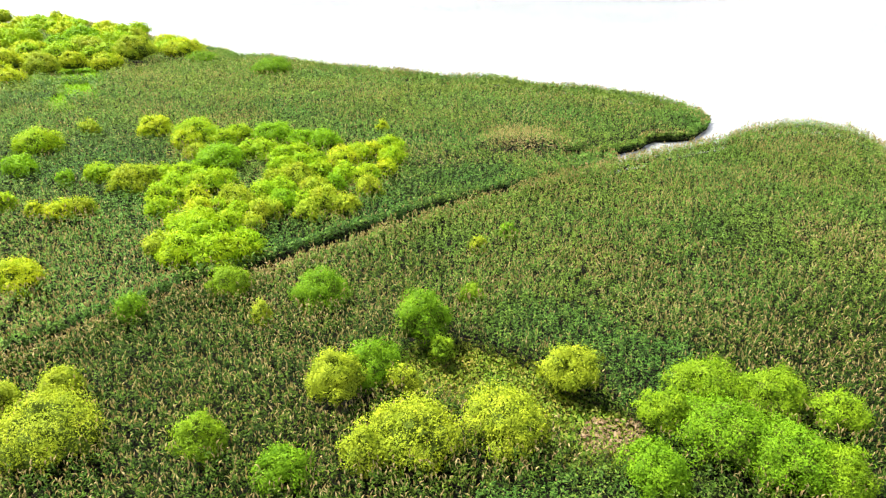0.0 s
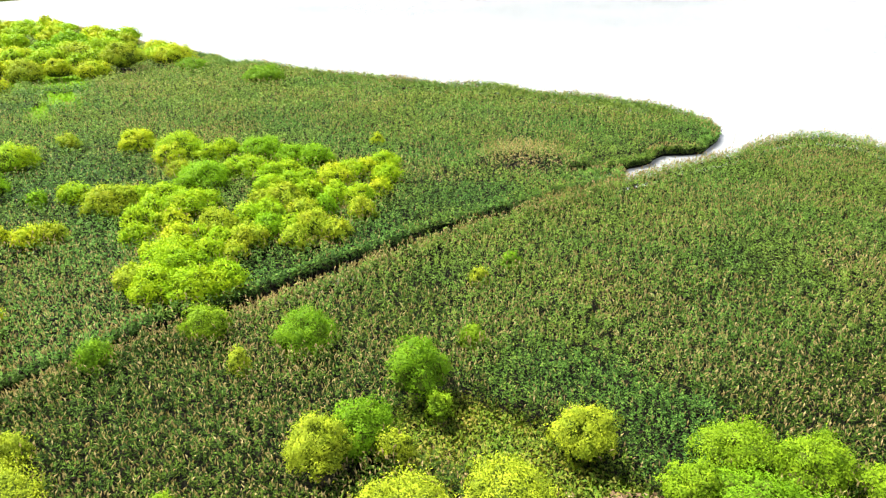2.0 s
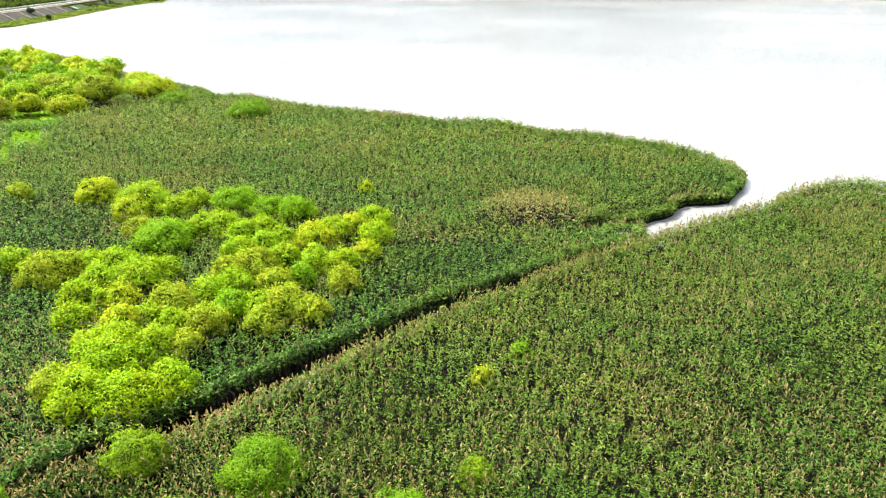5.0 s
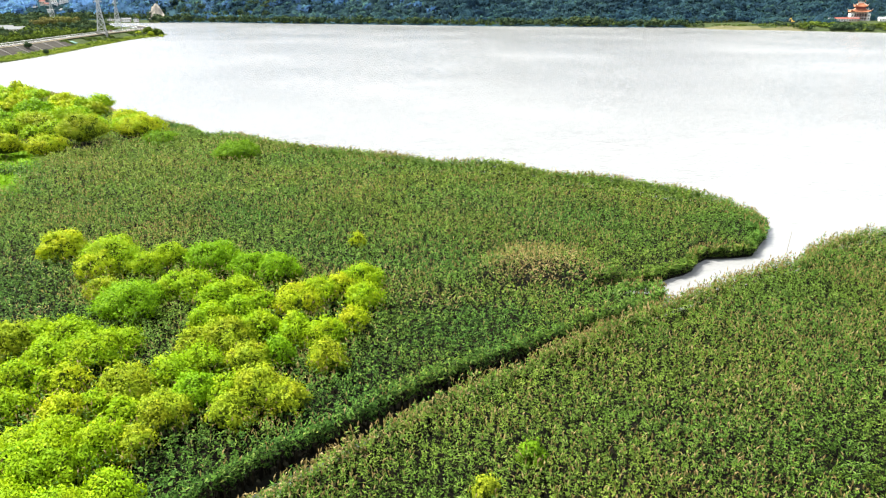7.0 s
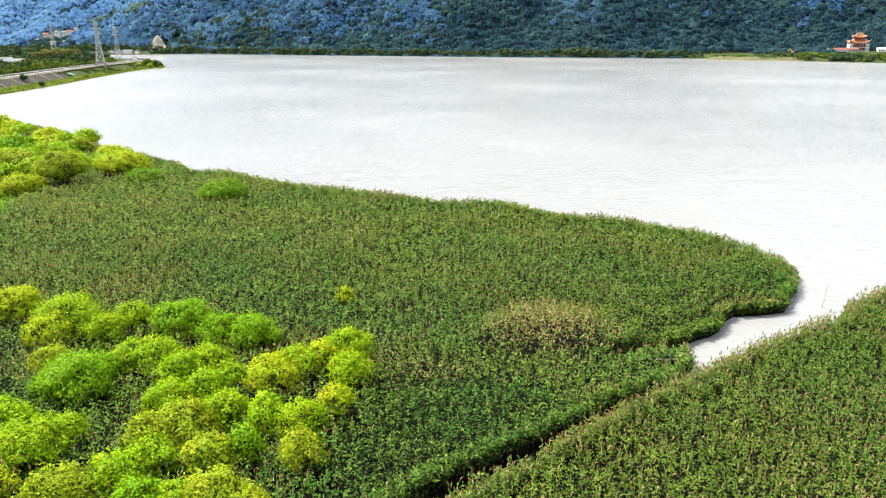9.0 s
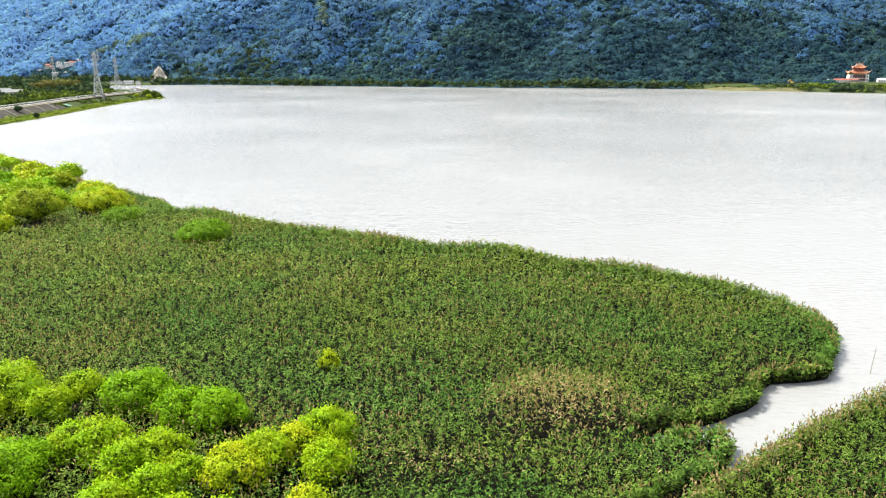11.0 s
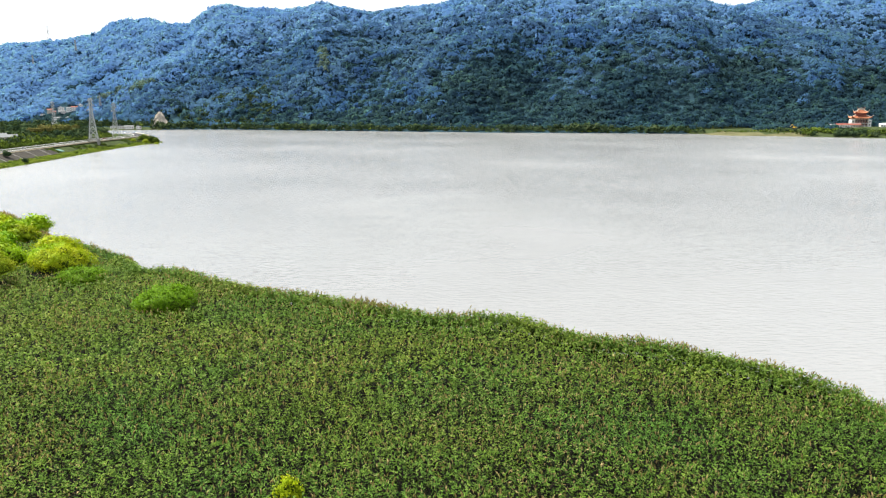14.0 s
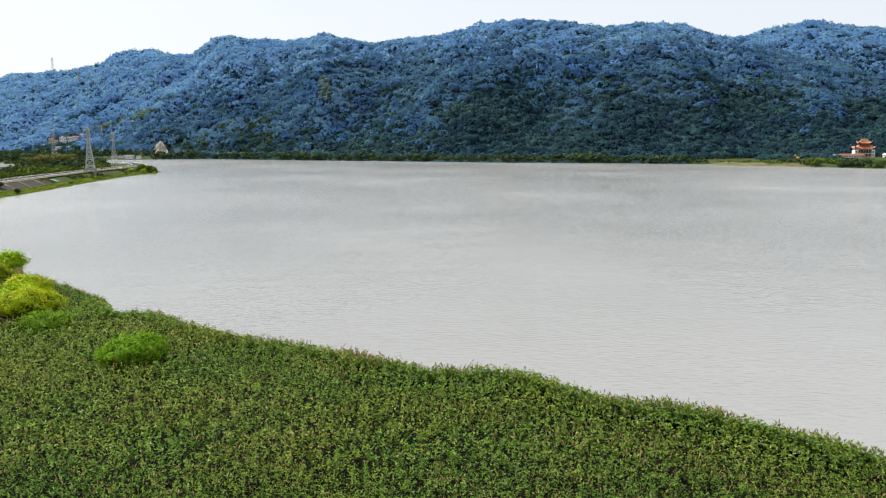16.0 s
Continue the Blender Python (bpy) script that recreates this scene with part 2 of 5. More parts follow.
def water_mat():
    m, n, l, b = mat("silty_water", 0.16, 0.5)
    p = world_pos(n)
    b.inputs["IOR"].default_value = 1.33
    patch = noise_of(n, l, 0.006, 3.0, p)
    l.new(ramp(n, l, patch, [(0.3, (0.188, 0.193, 0.197)), (0.7, (0.216, 0.221, 0.226))]), b.inputs["Base Color"])
    st = n.new("ShaderNodeMapping")
    st.inputs["Rotation"].default_value, st.inputs["Scale"].default_value = (0, 0, radians(-8)), (0.36, 1.0, 1.0)
    l.new(p, st.inputs["Vector"])
    small = noise_of(n, l, 1.5, 2.0, st.outputs[0], 0.55)
    large = noise_of(n, l, 0.07, 4.0, st.outputs[0], 0.6)
    add = n.new("ShaderNodeMath")
    add.operation = "MULTIPLY_ADD"
    add.inputs[1].default_value = 1.2
    l.new(large, add.inputs[0])
    l.new(small, add.inputs[2])
    bp = n.new("ShaderNodeBump")
    bp.inputs["Strength"].default_value, bp.inputs["Distance"].default_value = 0.9, 0.2
    l.new(add.outputs[0], bp.inputs["Height"])
    l.new(bp.outputs[0], b.inputs["Normal"])
    l.new(ramp(n, l, patch, [(0.3, (0.15, 0.15, 0.15)), (0.7, (0.26, 0.26, 0.26))]), b.inputs["Roughness"])
    return m


M_WATER = water_mat()


# ---- geometry helpers ----
def mesh_np(name, verts, tris, materials, index=None, smooth=False, normals=None):
    """A mesh from arrays of corners and triangles."""
    me = bpy.data.meshes.new(name)
    verts, tris = np.asarray(verts, np.float32), np.asarray(tris, np.int32)
    k = tris.shape[1]
    me.vertices.add(len(verts))
    me.vertices.foreach_set("co", verts.ravel())
    me.loops.add(tris.size)
    me.loops.foreach_set("vertex_index", tris.ravel())
    me.polygons.add(len(tris))
    me.polygons.foreach_set("loop_start", np.arange(0, tris.size, k, dtype=np.int32))
    for m in materials:
        me.materials.append(m)
    if index is not None:
        me.polygons.foreach_set("material_index", np.asarray(index, np.int32))
    me.polygons.foreach_set("use_smooth", np.full(len(tris), smooth))
    me.update(calc_edges=True)
    me.validate()
    if normals is not None:
        me.normals_split_custom_set_from_vertices(normals)
    return me


def part_np(name, verts, tris, material, parent, label="", smooth=False, normals=None):
    ob = new(name, mesh_np(name, verts, tris, [material], smooth=smooth, normals=normals))
    ob.parent = parent
    return tagged(ob, label)


def part(name, bm, material, parent, label="", smooth=False):
    """Links a bmesh as one mesh object under a thing or a part."""
    me = bpy.data.meshes.new(name)
    bmesh.ops.recalc_face_normals(bm, faces=bm.faces)
    bm.to_mesh(me)
    bm.free()
    me.materials.append(material)
    if smooth:
        for p in me.polygons:
            p.use_smooth = True
    ob = new(name, me)
    ob.parent = parent
    return tagged(ob, label)


def thing(name, label, category, group="", kind="", at=None):
    ob = new(name)
    ob.empty_display_size = 0.5
    if at is not None:
        ob.matrix_basis = at
    return tagged(ob, label, category, group, kind)


def box(bm, x0, y0, z0, x1, y1, z1, bevel=0.0):
    r = bmesh.ops.create_cube(bm, size=1, matrix=Matrix.LocRotScale(((x0 + x1) / 2, (y0 + y1) / 2, (z0 + z1) / 2), None, (x1 - x0, y1 - y0, z1 - z0)))
    if bevel:
        es = list({e for v in r["verts"] for e in v.link_edges})
        bmesh.ops.bevel(bm, geom=es, offset=bevel, segments=1, affect="EDGES")


def strut(bm, a, b, ra, rb=None, sides=4):
    a, b = Vector(a), Vector(b)
    d = b - a
    bmesh.ops.create_cone(bm, cap_ends=True, segments=sides, radius1=ra, radius2=ra if rb is None else rb, depth=d.length,
                          matrix=Matrix.Translation((a + b) / 2) @ d.to_track_quat("Z", "Y").to_matrix().to_4x4())


def inside(px, py, poly):
    """Which of the points lie in the polygon."""
    res = np.zeros(px.shape, bool)
    for (x0, y0), (x1, y1) in zip(poly, poly[1:] + poly[:1]):
        c = (y0 > py) != (y1 > py)
        with np.errstate(divide="ignore", invalid="ignore"):
            res ^= c & (px < (x1 - x0) * (py - y0) / ((y1 - y0) or 1e-9) + x0)
    return res


def shore_distance(px, py, poly):
    """Distance to the polygon's outline, positive within."""
    d = np.full(px.shape, 1e9)
    for (x0, y0), (x1, y1) in zip(poly, poly[1:] + poly[:1]):
        ex, ey = x1 - x0, y1 - y0
        t = np.clip(((px - x0) * ex + (py - y0) * ey) / max(ex * ex + ey * ey, 1e-9), 0, 1)
        d = np.minimum(d, np.hypot(px - x0 - t * ex, py - y0 - t * ey))
    return np.where(inside(px, py, poly), d, -d)


def wave(x, y, scale, seed=0.0):
    """Cheap smooth noise over arrays, about -1 to 1."""
    s = 0
    for k, (a, ph) in enumerate(((0.3, 1.1), (1.7, 4.2), (2.6, 2.3), (3.9, 0.4), (5.1, 3.3))):
        a, f = a + seed, (1 + 0.37 * k) / scale
        s = s + np.sin((x * math.cos(a) + y * math.sin(a)) * f + ph + seed * 7 + 1.3 * np.sin((x * math.sin(a) - y * math.cos(a)) * f * 0.7 + ph * 2))
    return s / 3.2


# ---- the plan: two reed marshes with a creek between them, the wooded banks beyond the river ----
SOUTH = [(-4900, -60), (-160, -45), (-80, 8), (-45, 33), (-32.3, 43.3), (-27, 50.2), (-22.5, 54.8), (-16.8, 58.2), (-12, 63.1), (-5, 70.2), (0, 75.4), (5.8, 79.8), (12, 84.6),
         (17.1, 89), (22.5, 92.9), (28.5, 97), (34.4, 101.3), (41.2, 105.4), (44.5, 106.8), (47.2, 110.6), (54, 115), (58.5, 117.3), (63, 118), (67.4, 114.8), (68, 108), (66.5, 99),
         (72, 86), (110, 66), (300, 10), (4900, -400), (4900, -4900), (-4900, -4900)]
CREEK_SIDE = [(-4900, -40), (-160, -24), (-78, 20), (-45.2, 35.4), (-32.9, 45.1), (-27.6, 51.1), (-22.6, 57.0), (-18.1, 60.1), (-13.8, 65.2), (-10.2, 68.8),
             (-6.2, 72.2), (0.2, 78.2), (5.5, 82.2), (10.9, 85.8), (16.6, 90.0)]
CREEK_MOUTH = [(22.5, 94.2), (24.7, 97.0), (25.5, 98.6), (25.3, 100.2), (23, 100.4), (19, 100.0), (18.6, 100.7), (22, 102.2), (26, 103.4), (28.1, 105), (30.6, 106.2), (31.8, 107.8), (32.9, 109.9),
             (34.6, 111.3), (38.7, 111.9), (41, 112.5), (42.6, 115), (46.2, 120), (48.2, 124.5), (48.2, 128), (46.6, 132.2)]
RIVER_SIDE = [(41, 138.2), (37, 141), (31.5, 146.2), (28, 148.2), (22.5, 149.7), (17.3, 154.2), (13.5, 158.2), (7.6, 160), (0.4, 160.8), (-11.5, 167.9),
             (-25, 174.8), (-37.5, 181.9), (-47, 190.8), (-54, 190.6), (-60.5, 200.6), (-73, 212), (-90, 224.5), (-97.5, 236), (-111, 250), (-121, 260),
             (-138, 272), (-157, 280), (-190, 304), (-260, 335), (-420, 352), (-4900, 380)]
NORTH = CREEK_SIDE + CREEK_MOUTH + RIVER_SIDE
BANK = [(-4900, 440), (-420, 385), (-300, 383), (-252, 402), (-240, 428), (-242, 458), (-248, 505), (-260, 577), (-273, 668), (-277, 740), (-276, 768), (-284, 778), (-310, 800), (-345, 900),
        (-470, 1050), (-640, 1170), (-640, 1195), (-540, 1212), (-440, 1245), (-390, 1250), (-303, 1212), (-155, 1142), (-66, 1104), (55, 1048), (168, 1017), (273, 988), (340, 965), (338, 925), (346, 905), (406, 883),
        (439, 849), (474, 817), (560, 770), (900, 640), (4900, 200), (4900, 4900), (-4900, 4900)]
# crest of the hills behind the far bank, and of the ridge that rises behind it
RIDGE = [(-2080, 2674, 238), (-1593, 2574, 250), (-1488, 2534, 267), (-1347, 2479, 271), (-1260, 2444, 270), (-1116, 2384, 284), (-973, 2274, 310), (-833, 2149, 306), (-761, 2091, 285),
         (-672, 2024, 276), (-630, 1991, 300), (-547, 1924, 309), (-480, 1869, 288), (-371, 1804, 278), (-262, 1734, 282), (-219, 1716, 266), (-157, 1698, 255), (-97, 1680, 266),
         (-18, 1656, 266), (58, 1632, 282), (187, 1600, 293), (265, 1581, 282), (323, 1567, 271), (402, 1547, 274), (490, 1524, 269), (559, 1489, 240), (664, 1444, 201), (754, 1407, 170),
         (829, 1374, 135), (968, 1374, 92)]
RIDGE_BACK = [(625, 2174, 318), (761, 2174, 326), (864, 2174, 341), (949, 2174, 355), (1069, 2174, 382), (1171, 2174, 374), (1339, 2174, 360), (1735, 2174, 318)]
FOOT = [(-2000, 1900), (-1000, 1560), (-750, 1470), (-560, 1370), (-470, 1330), (-303, 1250), (-155, 1178), (-66, 1140), (55, 1084), (168, 1052), (273, 1024), (380, 1000), (520, 985), (620, 960), (900, 900)]


def bearing(x, y):
    return x / np.maximum(y - 74.0, 1.0)


def rise(x, y, crest, foot, base):
    """Height of a hillside between its foot and its crest."""
    b, d = bearing(x, y), y - 74.0
    cb = [cx / (cy - 74.0) for cx, cy, cz in crest]
    fb = [fx / (fy - 74.0) for fx, fy in foot]
    cd, cz = np.interp(b, cb, [c[1] - 74.0 for c in crest]), np.interp(b, cb, [c[2] - 0.0125 * c[1] for c in crest])    # crest less the trees on it, lowered to fit the camera's view
    fd = np.interp(b, fb, [f[1] - 74.0 for f in foot])
    u = (d - fd) / (cd - fd)
    up = np.clip(u, 0, 1)
    gully = wave(x, y * 0.45, 75.0, 0.2) * 20 + wave(x, y, 34.0, 0.9) * 8
    z = base + (cz - base) * (0.25 * up + 0.75 * np.sin(up * math.pi / 2) ** 1.25) + gully * np.sin(up * math.pi) ** 0.8
    back = cz - (cz * 0.55) * np.clip((u - 1) * 1.2, 0, 1)
    return np.where(u > 1, back, np.where(u > 0, z, base))


def ground_z(x, y):
    x, y = np.asarray(x, float), np.asarray(y, float)
    marsh = np.maximum(shore_distance(x, y, SOUTH), shore_distance(x, y, NORTH))
    z = np.clip(-0.1 + (marsh + np.where(y < 92, 0.9, 0.4)) * 0.4, -1.6, 0.3)
    bd = shore_distance(x, y, BANK)
    land = np.clip(bd * 0.22, -1.6, 3.2)
    levee = np.interp(bd, [-8, 0, 8, 20, 38, 50], [-1.6, 0, 1.1, 5.5, 5.5, 4.4])
    land = np.where((x < -200) & (y < 790), levee, land)
    # river terrace with the temple, and the low spit of sand in front of it
    land = np.where(bd > 12, np.maximum(land, 3.2 + 5.2 * np.exp(-((x - 545) ** 2 + (y - 985) ** 2) / 105 ** 2)), land)
    hill = np.maximum(rise(x, y, RIDGE, FOOT, -5), np.where(bearing(x, y) > 0.2, rise(x, y, RIDGE_BACK, [(500, 1500), (1500, 1500)], -5), -5))
    return np.where(y > 330, np.maximum(np.maximum(land, z), np.where(bd > 10, hill, -5)), z)


def build_ground():
    xs = np.concatenate([np.linspace(-4900, -1700, 12, endpoint=False), np.linspace(-1700, -340, 44, endpoint=False), np.linspace(-340, -220, 30, endpoint=False), np.linspace(-220, -130, 10, endpoint=False),
                         np.linspace(-130, 80, 130, endpoint=False), np.linspace(80, 1000, 42, endpoint=False), np.linspace(1000, 1700, 18, endpoint=False), np.linspace(1700, 4900, 12)])
    ys = np.concatenate([np.linspace(-4900, 0, 12, endpoint=False), np.linspace(0, 205, 126, endpoint=False), np.linspace(205, 480, 34, endpoint=False), np.linspace(480, 880, 44, endpoint=False),
                         np.linspace(880, 2000, 66, endpoint=False), np.linspace(2000, 2700, 24, endpoint=False), np.linspace(2700, 4900, 10)])
    gx, gy = np.meshgrid(xs, ys)
    gz = ground_z(gx, gy)
    nx = len(xs)
    i, j = np.meshgrid(np.arange(nx - 1), np.arange(len(ys) - 1))
    a = (j * nx + i).ravel()
    quads = np.stack([a, a + 1, a + 1 + nx, a + nx], 1)
    cx, cy, cz = gx.ravel()[quads].mean(1), gy.ravel()[quads].mean(1), gz.ravel()[quads].mean(1)
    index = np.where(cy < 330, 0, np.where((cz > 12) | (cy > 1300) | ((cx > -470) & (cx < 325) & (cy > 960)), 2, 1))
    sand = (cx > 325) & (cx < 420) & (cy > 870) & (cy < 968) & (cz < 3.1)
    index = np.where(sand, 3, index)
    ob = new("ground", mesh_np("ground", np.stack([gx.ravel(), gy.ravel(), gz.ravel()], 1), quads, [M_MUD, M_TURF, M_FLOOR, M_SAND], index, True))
    return tagged(ob, "marsh mud darkened for the shade under the reeds, grassy river banks and wooded hill slopes", "ground", kind="structure")


build_ground()
me = mesh_np("river", [(-4900, -4900, 0), (4900, -4900, 0), (4900, 4900, 0), (-4900, 4900, 0)], [(0, 1, 2, 3)], [M_WATER])
tagged(new("water", me), "wide pale grey silty river with small ripples", "water", kind="structure")


# ---- willow shrubs ----
SHRUBS = []          # x, y, radius: where reeds make room
A, B, C = (M_YELLOW_DIM, "dull gold-green"), (M_LIME_DIM, "lime-green"), (M_GREEN_DIM, "fresh green")
Y, L, G, O = (M_YELLOW, "yellow-green"), (M_LIME, "lime-green"), (M_GREEN, "bright green"), (M_OLIVE, "olive-green")
rng = np.random.default_rng(7)


def leaf_cloud(centres, normals, size, lean=0.45):
    """One pointed triangle a leaf spray, facing roughly along the normals; also the soft normals of the mass it belongs to."""
    k = len(centres)
    out = normals / (np.linalg.norm(normals, axis=1)[:, None] + 1e-9)
    nrm = out + rng.normal(0, lean, (k, 3))
    nrm /= np.linalg.norm(nrm, axis=1)[:, None] + 1e-9
    t = np.cross(nrm, rng.normal(0, 1, (k, 3)))
    t /= np.linalg.norm(t, axis=1)[:, None] + 1e-9
    b = np.cross(nrm, t)
    s = (size * rng.uniform(0.65, 1.35, k))[:, None]
    v = np.stack([centres - t * s + b * s * 0.5, centres - t * s * 0.7 - b * s * 0.6, centres + t * s * 1.1], 1)
    soft = out * 0.65 + nrm * 0.35
    soft /= np.linalg.norm(soft, axis=1)[:, None] + 1e-9
    return v.reshape(-1, 3), np.arange(k * 3).reshape(-1, 3), np.repeat(soft, 3, 0)


def crown_shape(width, height, leaves, size, low=0.35):
    """A mound of rounded lobes, each thickly set with leaf sprays, and an inner skin for the shaded gaps between them.
    """
    a = width / 2
    n = int(np.clip(12 + 7 * width, 18, 80))
    lobe = min((0.13 if width < 6.5 else 0.165) * width + 0.2, 1.5)
    cen, rad = [], []
    dent = rng.uniform(0, 2 * math.pi)
    for i in range(n):
        f = (i + 0.5) / n
        ang = i * 2.4 + rng.uniform(-0.4, 0.4)
        up = 1 - 0.72 * f                       # from the top of the mound down its sides
        out = math.sqrt(max(0.0, 1 - up * up)) * (1 + 0.13 * math.sin(2 * ang + dent) + 0.1 * math.sin(3 * ang - dent))
        r = lobe * rng.uniform(0.55, 1.3)
        reach = max(a - r * 0.75, 0.1) * out * rng.uniform(0.78, 1.08)
        cen.append((math.cos(ang) * reach, math.sin(ang) * reach, max((height - r) * (0.3 + 0.7 * up ** 0.8) * rng.uniform(0.78, 1.06), r * 0.7)))
        rad.append(r)
    cen, rad = np.array(cen), np.array(rad)
    own = rng.choice(n, leaves, p=rad ** 2 / (rad ** 2).sum())
    # sprays gather in tufts at the ends of twigs
    tufts = 11
    tuft = rng.normal(0, 1, (n, tufts, 3)) + (cen / (np.linalg.norm(cen, axis=1)[:, None] + 1e-9))[:, None] * 0.8
    tuft[..., 2] += 0.35
    tuft /= np.linalg.norm(tuft, axis=-1)[..., None]
    pick = rng.integers(0, tufts, leaves)
    d = tuft[own, pick] + rng.normal(0, 0.27, (leaves, 3))
    d /= np.linalg.norm(d, axis=1)[:, None]
    push = rng.uniform(0.5, 1.35, (n, tufts))
    p = cen[own] + d * (rad[own] * push[own, pick] * (1 + rng.normal(0, 0.06, leaves)))[:, None] * [1, 1, 0.92]
    nrm = d + [0, 0, 0.15]
    # a few long shoots stand clear of the mound
    k = int(leaves * 0.09)
    j = rng.integers(0, leaves, k)
    p[j] += d[j] * rng.uniform(0.08, 0.36, k)[:, None] + np.array([0, 0, 1]) * rng.uniform(0, 0.3, k)[:, None]
    fit = np.array([a / np.percentile(np.hypot(p[:, 0], p[:, 1]), 89), 0, height / np.percentile(p[:, 2], 98.5)])
    fit = np.minimum(fit[[0, 0, 2]], 1.0)
    p, cen, rad = p * fit, cen * fit, rad * fit[2]
    p[:, 2] = np.maximum(p[:, 2], low)
    leaf = leaf_cloud(p, nrm, size, 0.62)
    # inner skin in place of shaded foliage: the lobes themselves, a little smaller, as one lumpy surface
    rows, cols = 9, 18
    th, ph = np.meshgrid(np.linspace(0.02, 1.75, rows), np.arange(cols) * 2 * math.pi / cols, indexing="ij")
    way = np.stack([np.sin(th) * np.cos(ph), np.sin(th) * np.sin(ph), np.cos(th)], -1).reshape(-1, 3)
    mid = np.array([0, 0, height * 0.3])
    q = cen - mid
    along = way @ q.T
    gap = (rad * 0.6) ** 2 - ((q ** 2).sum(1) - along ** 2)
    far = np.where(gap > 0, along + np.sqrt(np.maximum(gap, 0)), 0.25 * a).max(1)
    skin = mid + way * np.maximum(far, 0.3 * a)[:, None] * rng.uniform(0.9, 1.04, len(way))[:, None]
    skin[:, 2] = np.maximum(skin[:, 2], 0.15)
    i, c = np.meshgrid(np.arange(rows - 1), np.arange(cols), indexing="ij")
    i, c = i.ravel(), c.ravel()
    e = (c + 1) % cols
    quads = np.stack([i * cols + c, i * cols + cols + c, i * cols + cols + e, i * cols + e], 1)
    return leaf, (skin, quads)


def shrub(x, y, width, height, tone, dense=1.0, size=0.0, group="willow shrubs in the marsh"):
    material, word = tone
    ob = thing("willow_shrub", f"{'broad' if width > 6 else 'small' if width < 3 else 'rounded'} {word} willow shrub standing among the reeds", "shrub", group,
               at=pose(x, y, float(ground_z(x, y)) - 0.05))
    size = size or (0.07 if y < 60 else 0.11 if y < 120 else 0.14)
    area = width * width * 1.5 + width * height * 1.6
    leaves = int(min(17000, dense * area * 1.3 / (size * size)))
    (v, t, soft), (skin, quads) = crown_shape(width, height, leaves, size)
    crown = new("crown", mesh_np("crown", v, t, [material], normals=soft))
    crown.parent = ob
    part_np("inner_crown", skin, quads, M_CROWN_SHADE if y < 200 else material, ob, "inner crown skin behind the leaves, mostly coloured as shade")
    bm = bmesh.new()
    for i in range(5 if width > 2.5 else 3):
        ang, r = i * 1.3 + rng.uniform(0, 0.6), width * rng.uniform(0.12, 0.3)
        mid = (math.cos(ang) * r * 0.45, math.sin(ang) * r * 0.45, height * 0.38)
        strut(bm, (math.cos(ang) * 0.12, math.sin(ang) * 0.12, -0.1), mid, 0.07, 0.05, 5)
        strut(bm, mid, (math.cos(ang) * r, math.sin(ang) * r, height * 0.78), 0.05, 0.02, 5)
        strut(bm, mid, (math.cos(ang + 0.9) * r * 0.9, math.sin(ang + 0.9) * r * 0.9, height * 0.66), 0.04, 0.015, 5)
    part("trunk", bm, M_BARK, ob, "thin grey-brown stems")
    SHRUBS.append((x, y, width / 2.2))
    return ob


shrub(-24.1, 34.5, 6.9, 4.4, A)
shrub(-25.8, 39.2, 3.1, 3.6, A)
shrub(-28.7, 38.0, 2.1, 3.3, A)
shrub(-14.6, 33.7, 3.3, 3.8, B)
shrub(-9.1, 31.1, 3.5, 3.7, C)
shrub(-18.7, 54.7, 4.2, 3.8, B)
shrub(-10.4, 53.3, 5.3, 4.1, C)
shrub(-25.4, 50.0, 2.8, 3.6, C)
shrub(-14.6, 49.4, 2.0, 3.2, A)
shrub(-1.5, 47.2, 4.6, 5.2, C)
shrub(2.6, 53.4, 2.4, 2.9, B)
shrub(3.6, 64.2, 2.0, 2.8, A)
shrub(7.0, 67.9, 2.0, 2.8, C)
shrub(-7.1, 39.1, 4.4, 5.0, A)
shrub(-4.9, 41.6, 4.4, 4.3, C)
shrub(-2.6, 40.0, 2.2, 3.5, A)
shrub(0.1, 44.2, 1.9, 3.3, B)
shrub(-1.8, 34.3, 6.3, 4.3, A)
shrub(-4.6, 32.8, 3.0, 3.6, A)
shrub(3.9, 35.7, 6.0, 4.2, A)
shrub(9.1, 41.2, 4.4, 4.0, A)
shrub(14.2, 36.4, 3.4, 4.0, B)
shrub(18.3, 39.6, 5.3, 4.1, B)
shrub(21.9, 38.3, 5.1, 4.0, B)
shrub(25.4, 36.2, 3.5, 3.9, B)
shrub(17.4, 34.4, 6.3, 4.3, C)
shrub(20.4, 32.2, 6.1, 4.2, C)
shrub(22.6, 31.0, 4.4, 3.9, B)
shrub(12.3, 31.2, 4.2, 3.8, C)
shrub(-9.8, 112.8, 2.1, 3.0, Y)
shrub(-39.9, 166.2, 9.6, 5.0, C)
shrub(-68.8, 190.6, 10.9, 6.4, Y)
shrub(-61.8, 184.0, 7.6, 3.6, C)
shrub(-81.2, 172.0, 7.8, 5.0, Y)
shrub(-77.4, 180.0, 10.5, 8.5, O)
shrub(-88.4, 170.0, 6.4, 5.9, Y)
shrub(-93.9, 166.3, 8.4, 6.0, O)
shrub(-103.3, 168.9, 7.0, 6.3, Y)
shrub(-93.9, 153.2, 6.5, 4.3, Y)
shrub(-45.5, 108.6, 6.2, 4.5, Y)
shrub(-37.6, 104.9, 7.4, 4.9, L)
shrub(-38.1, 102.2, 5.1, 4.1, Y)
shrub(-32.6, 102.3, 4.2, 3.9, L)
shrub(-31.5, 106.1, 4.2, 3.9, L)
shrub(-30.5, 91.6, 6.8, 4.7, G)
shrub(-34.8, 95.9, 3.8, 3.7, O)
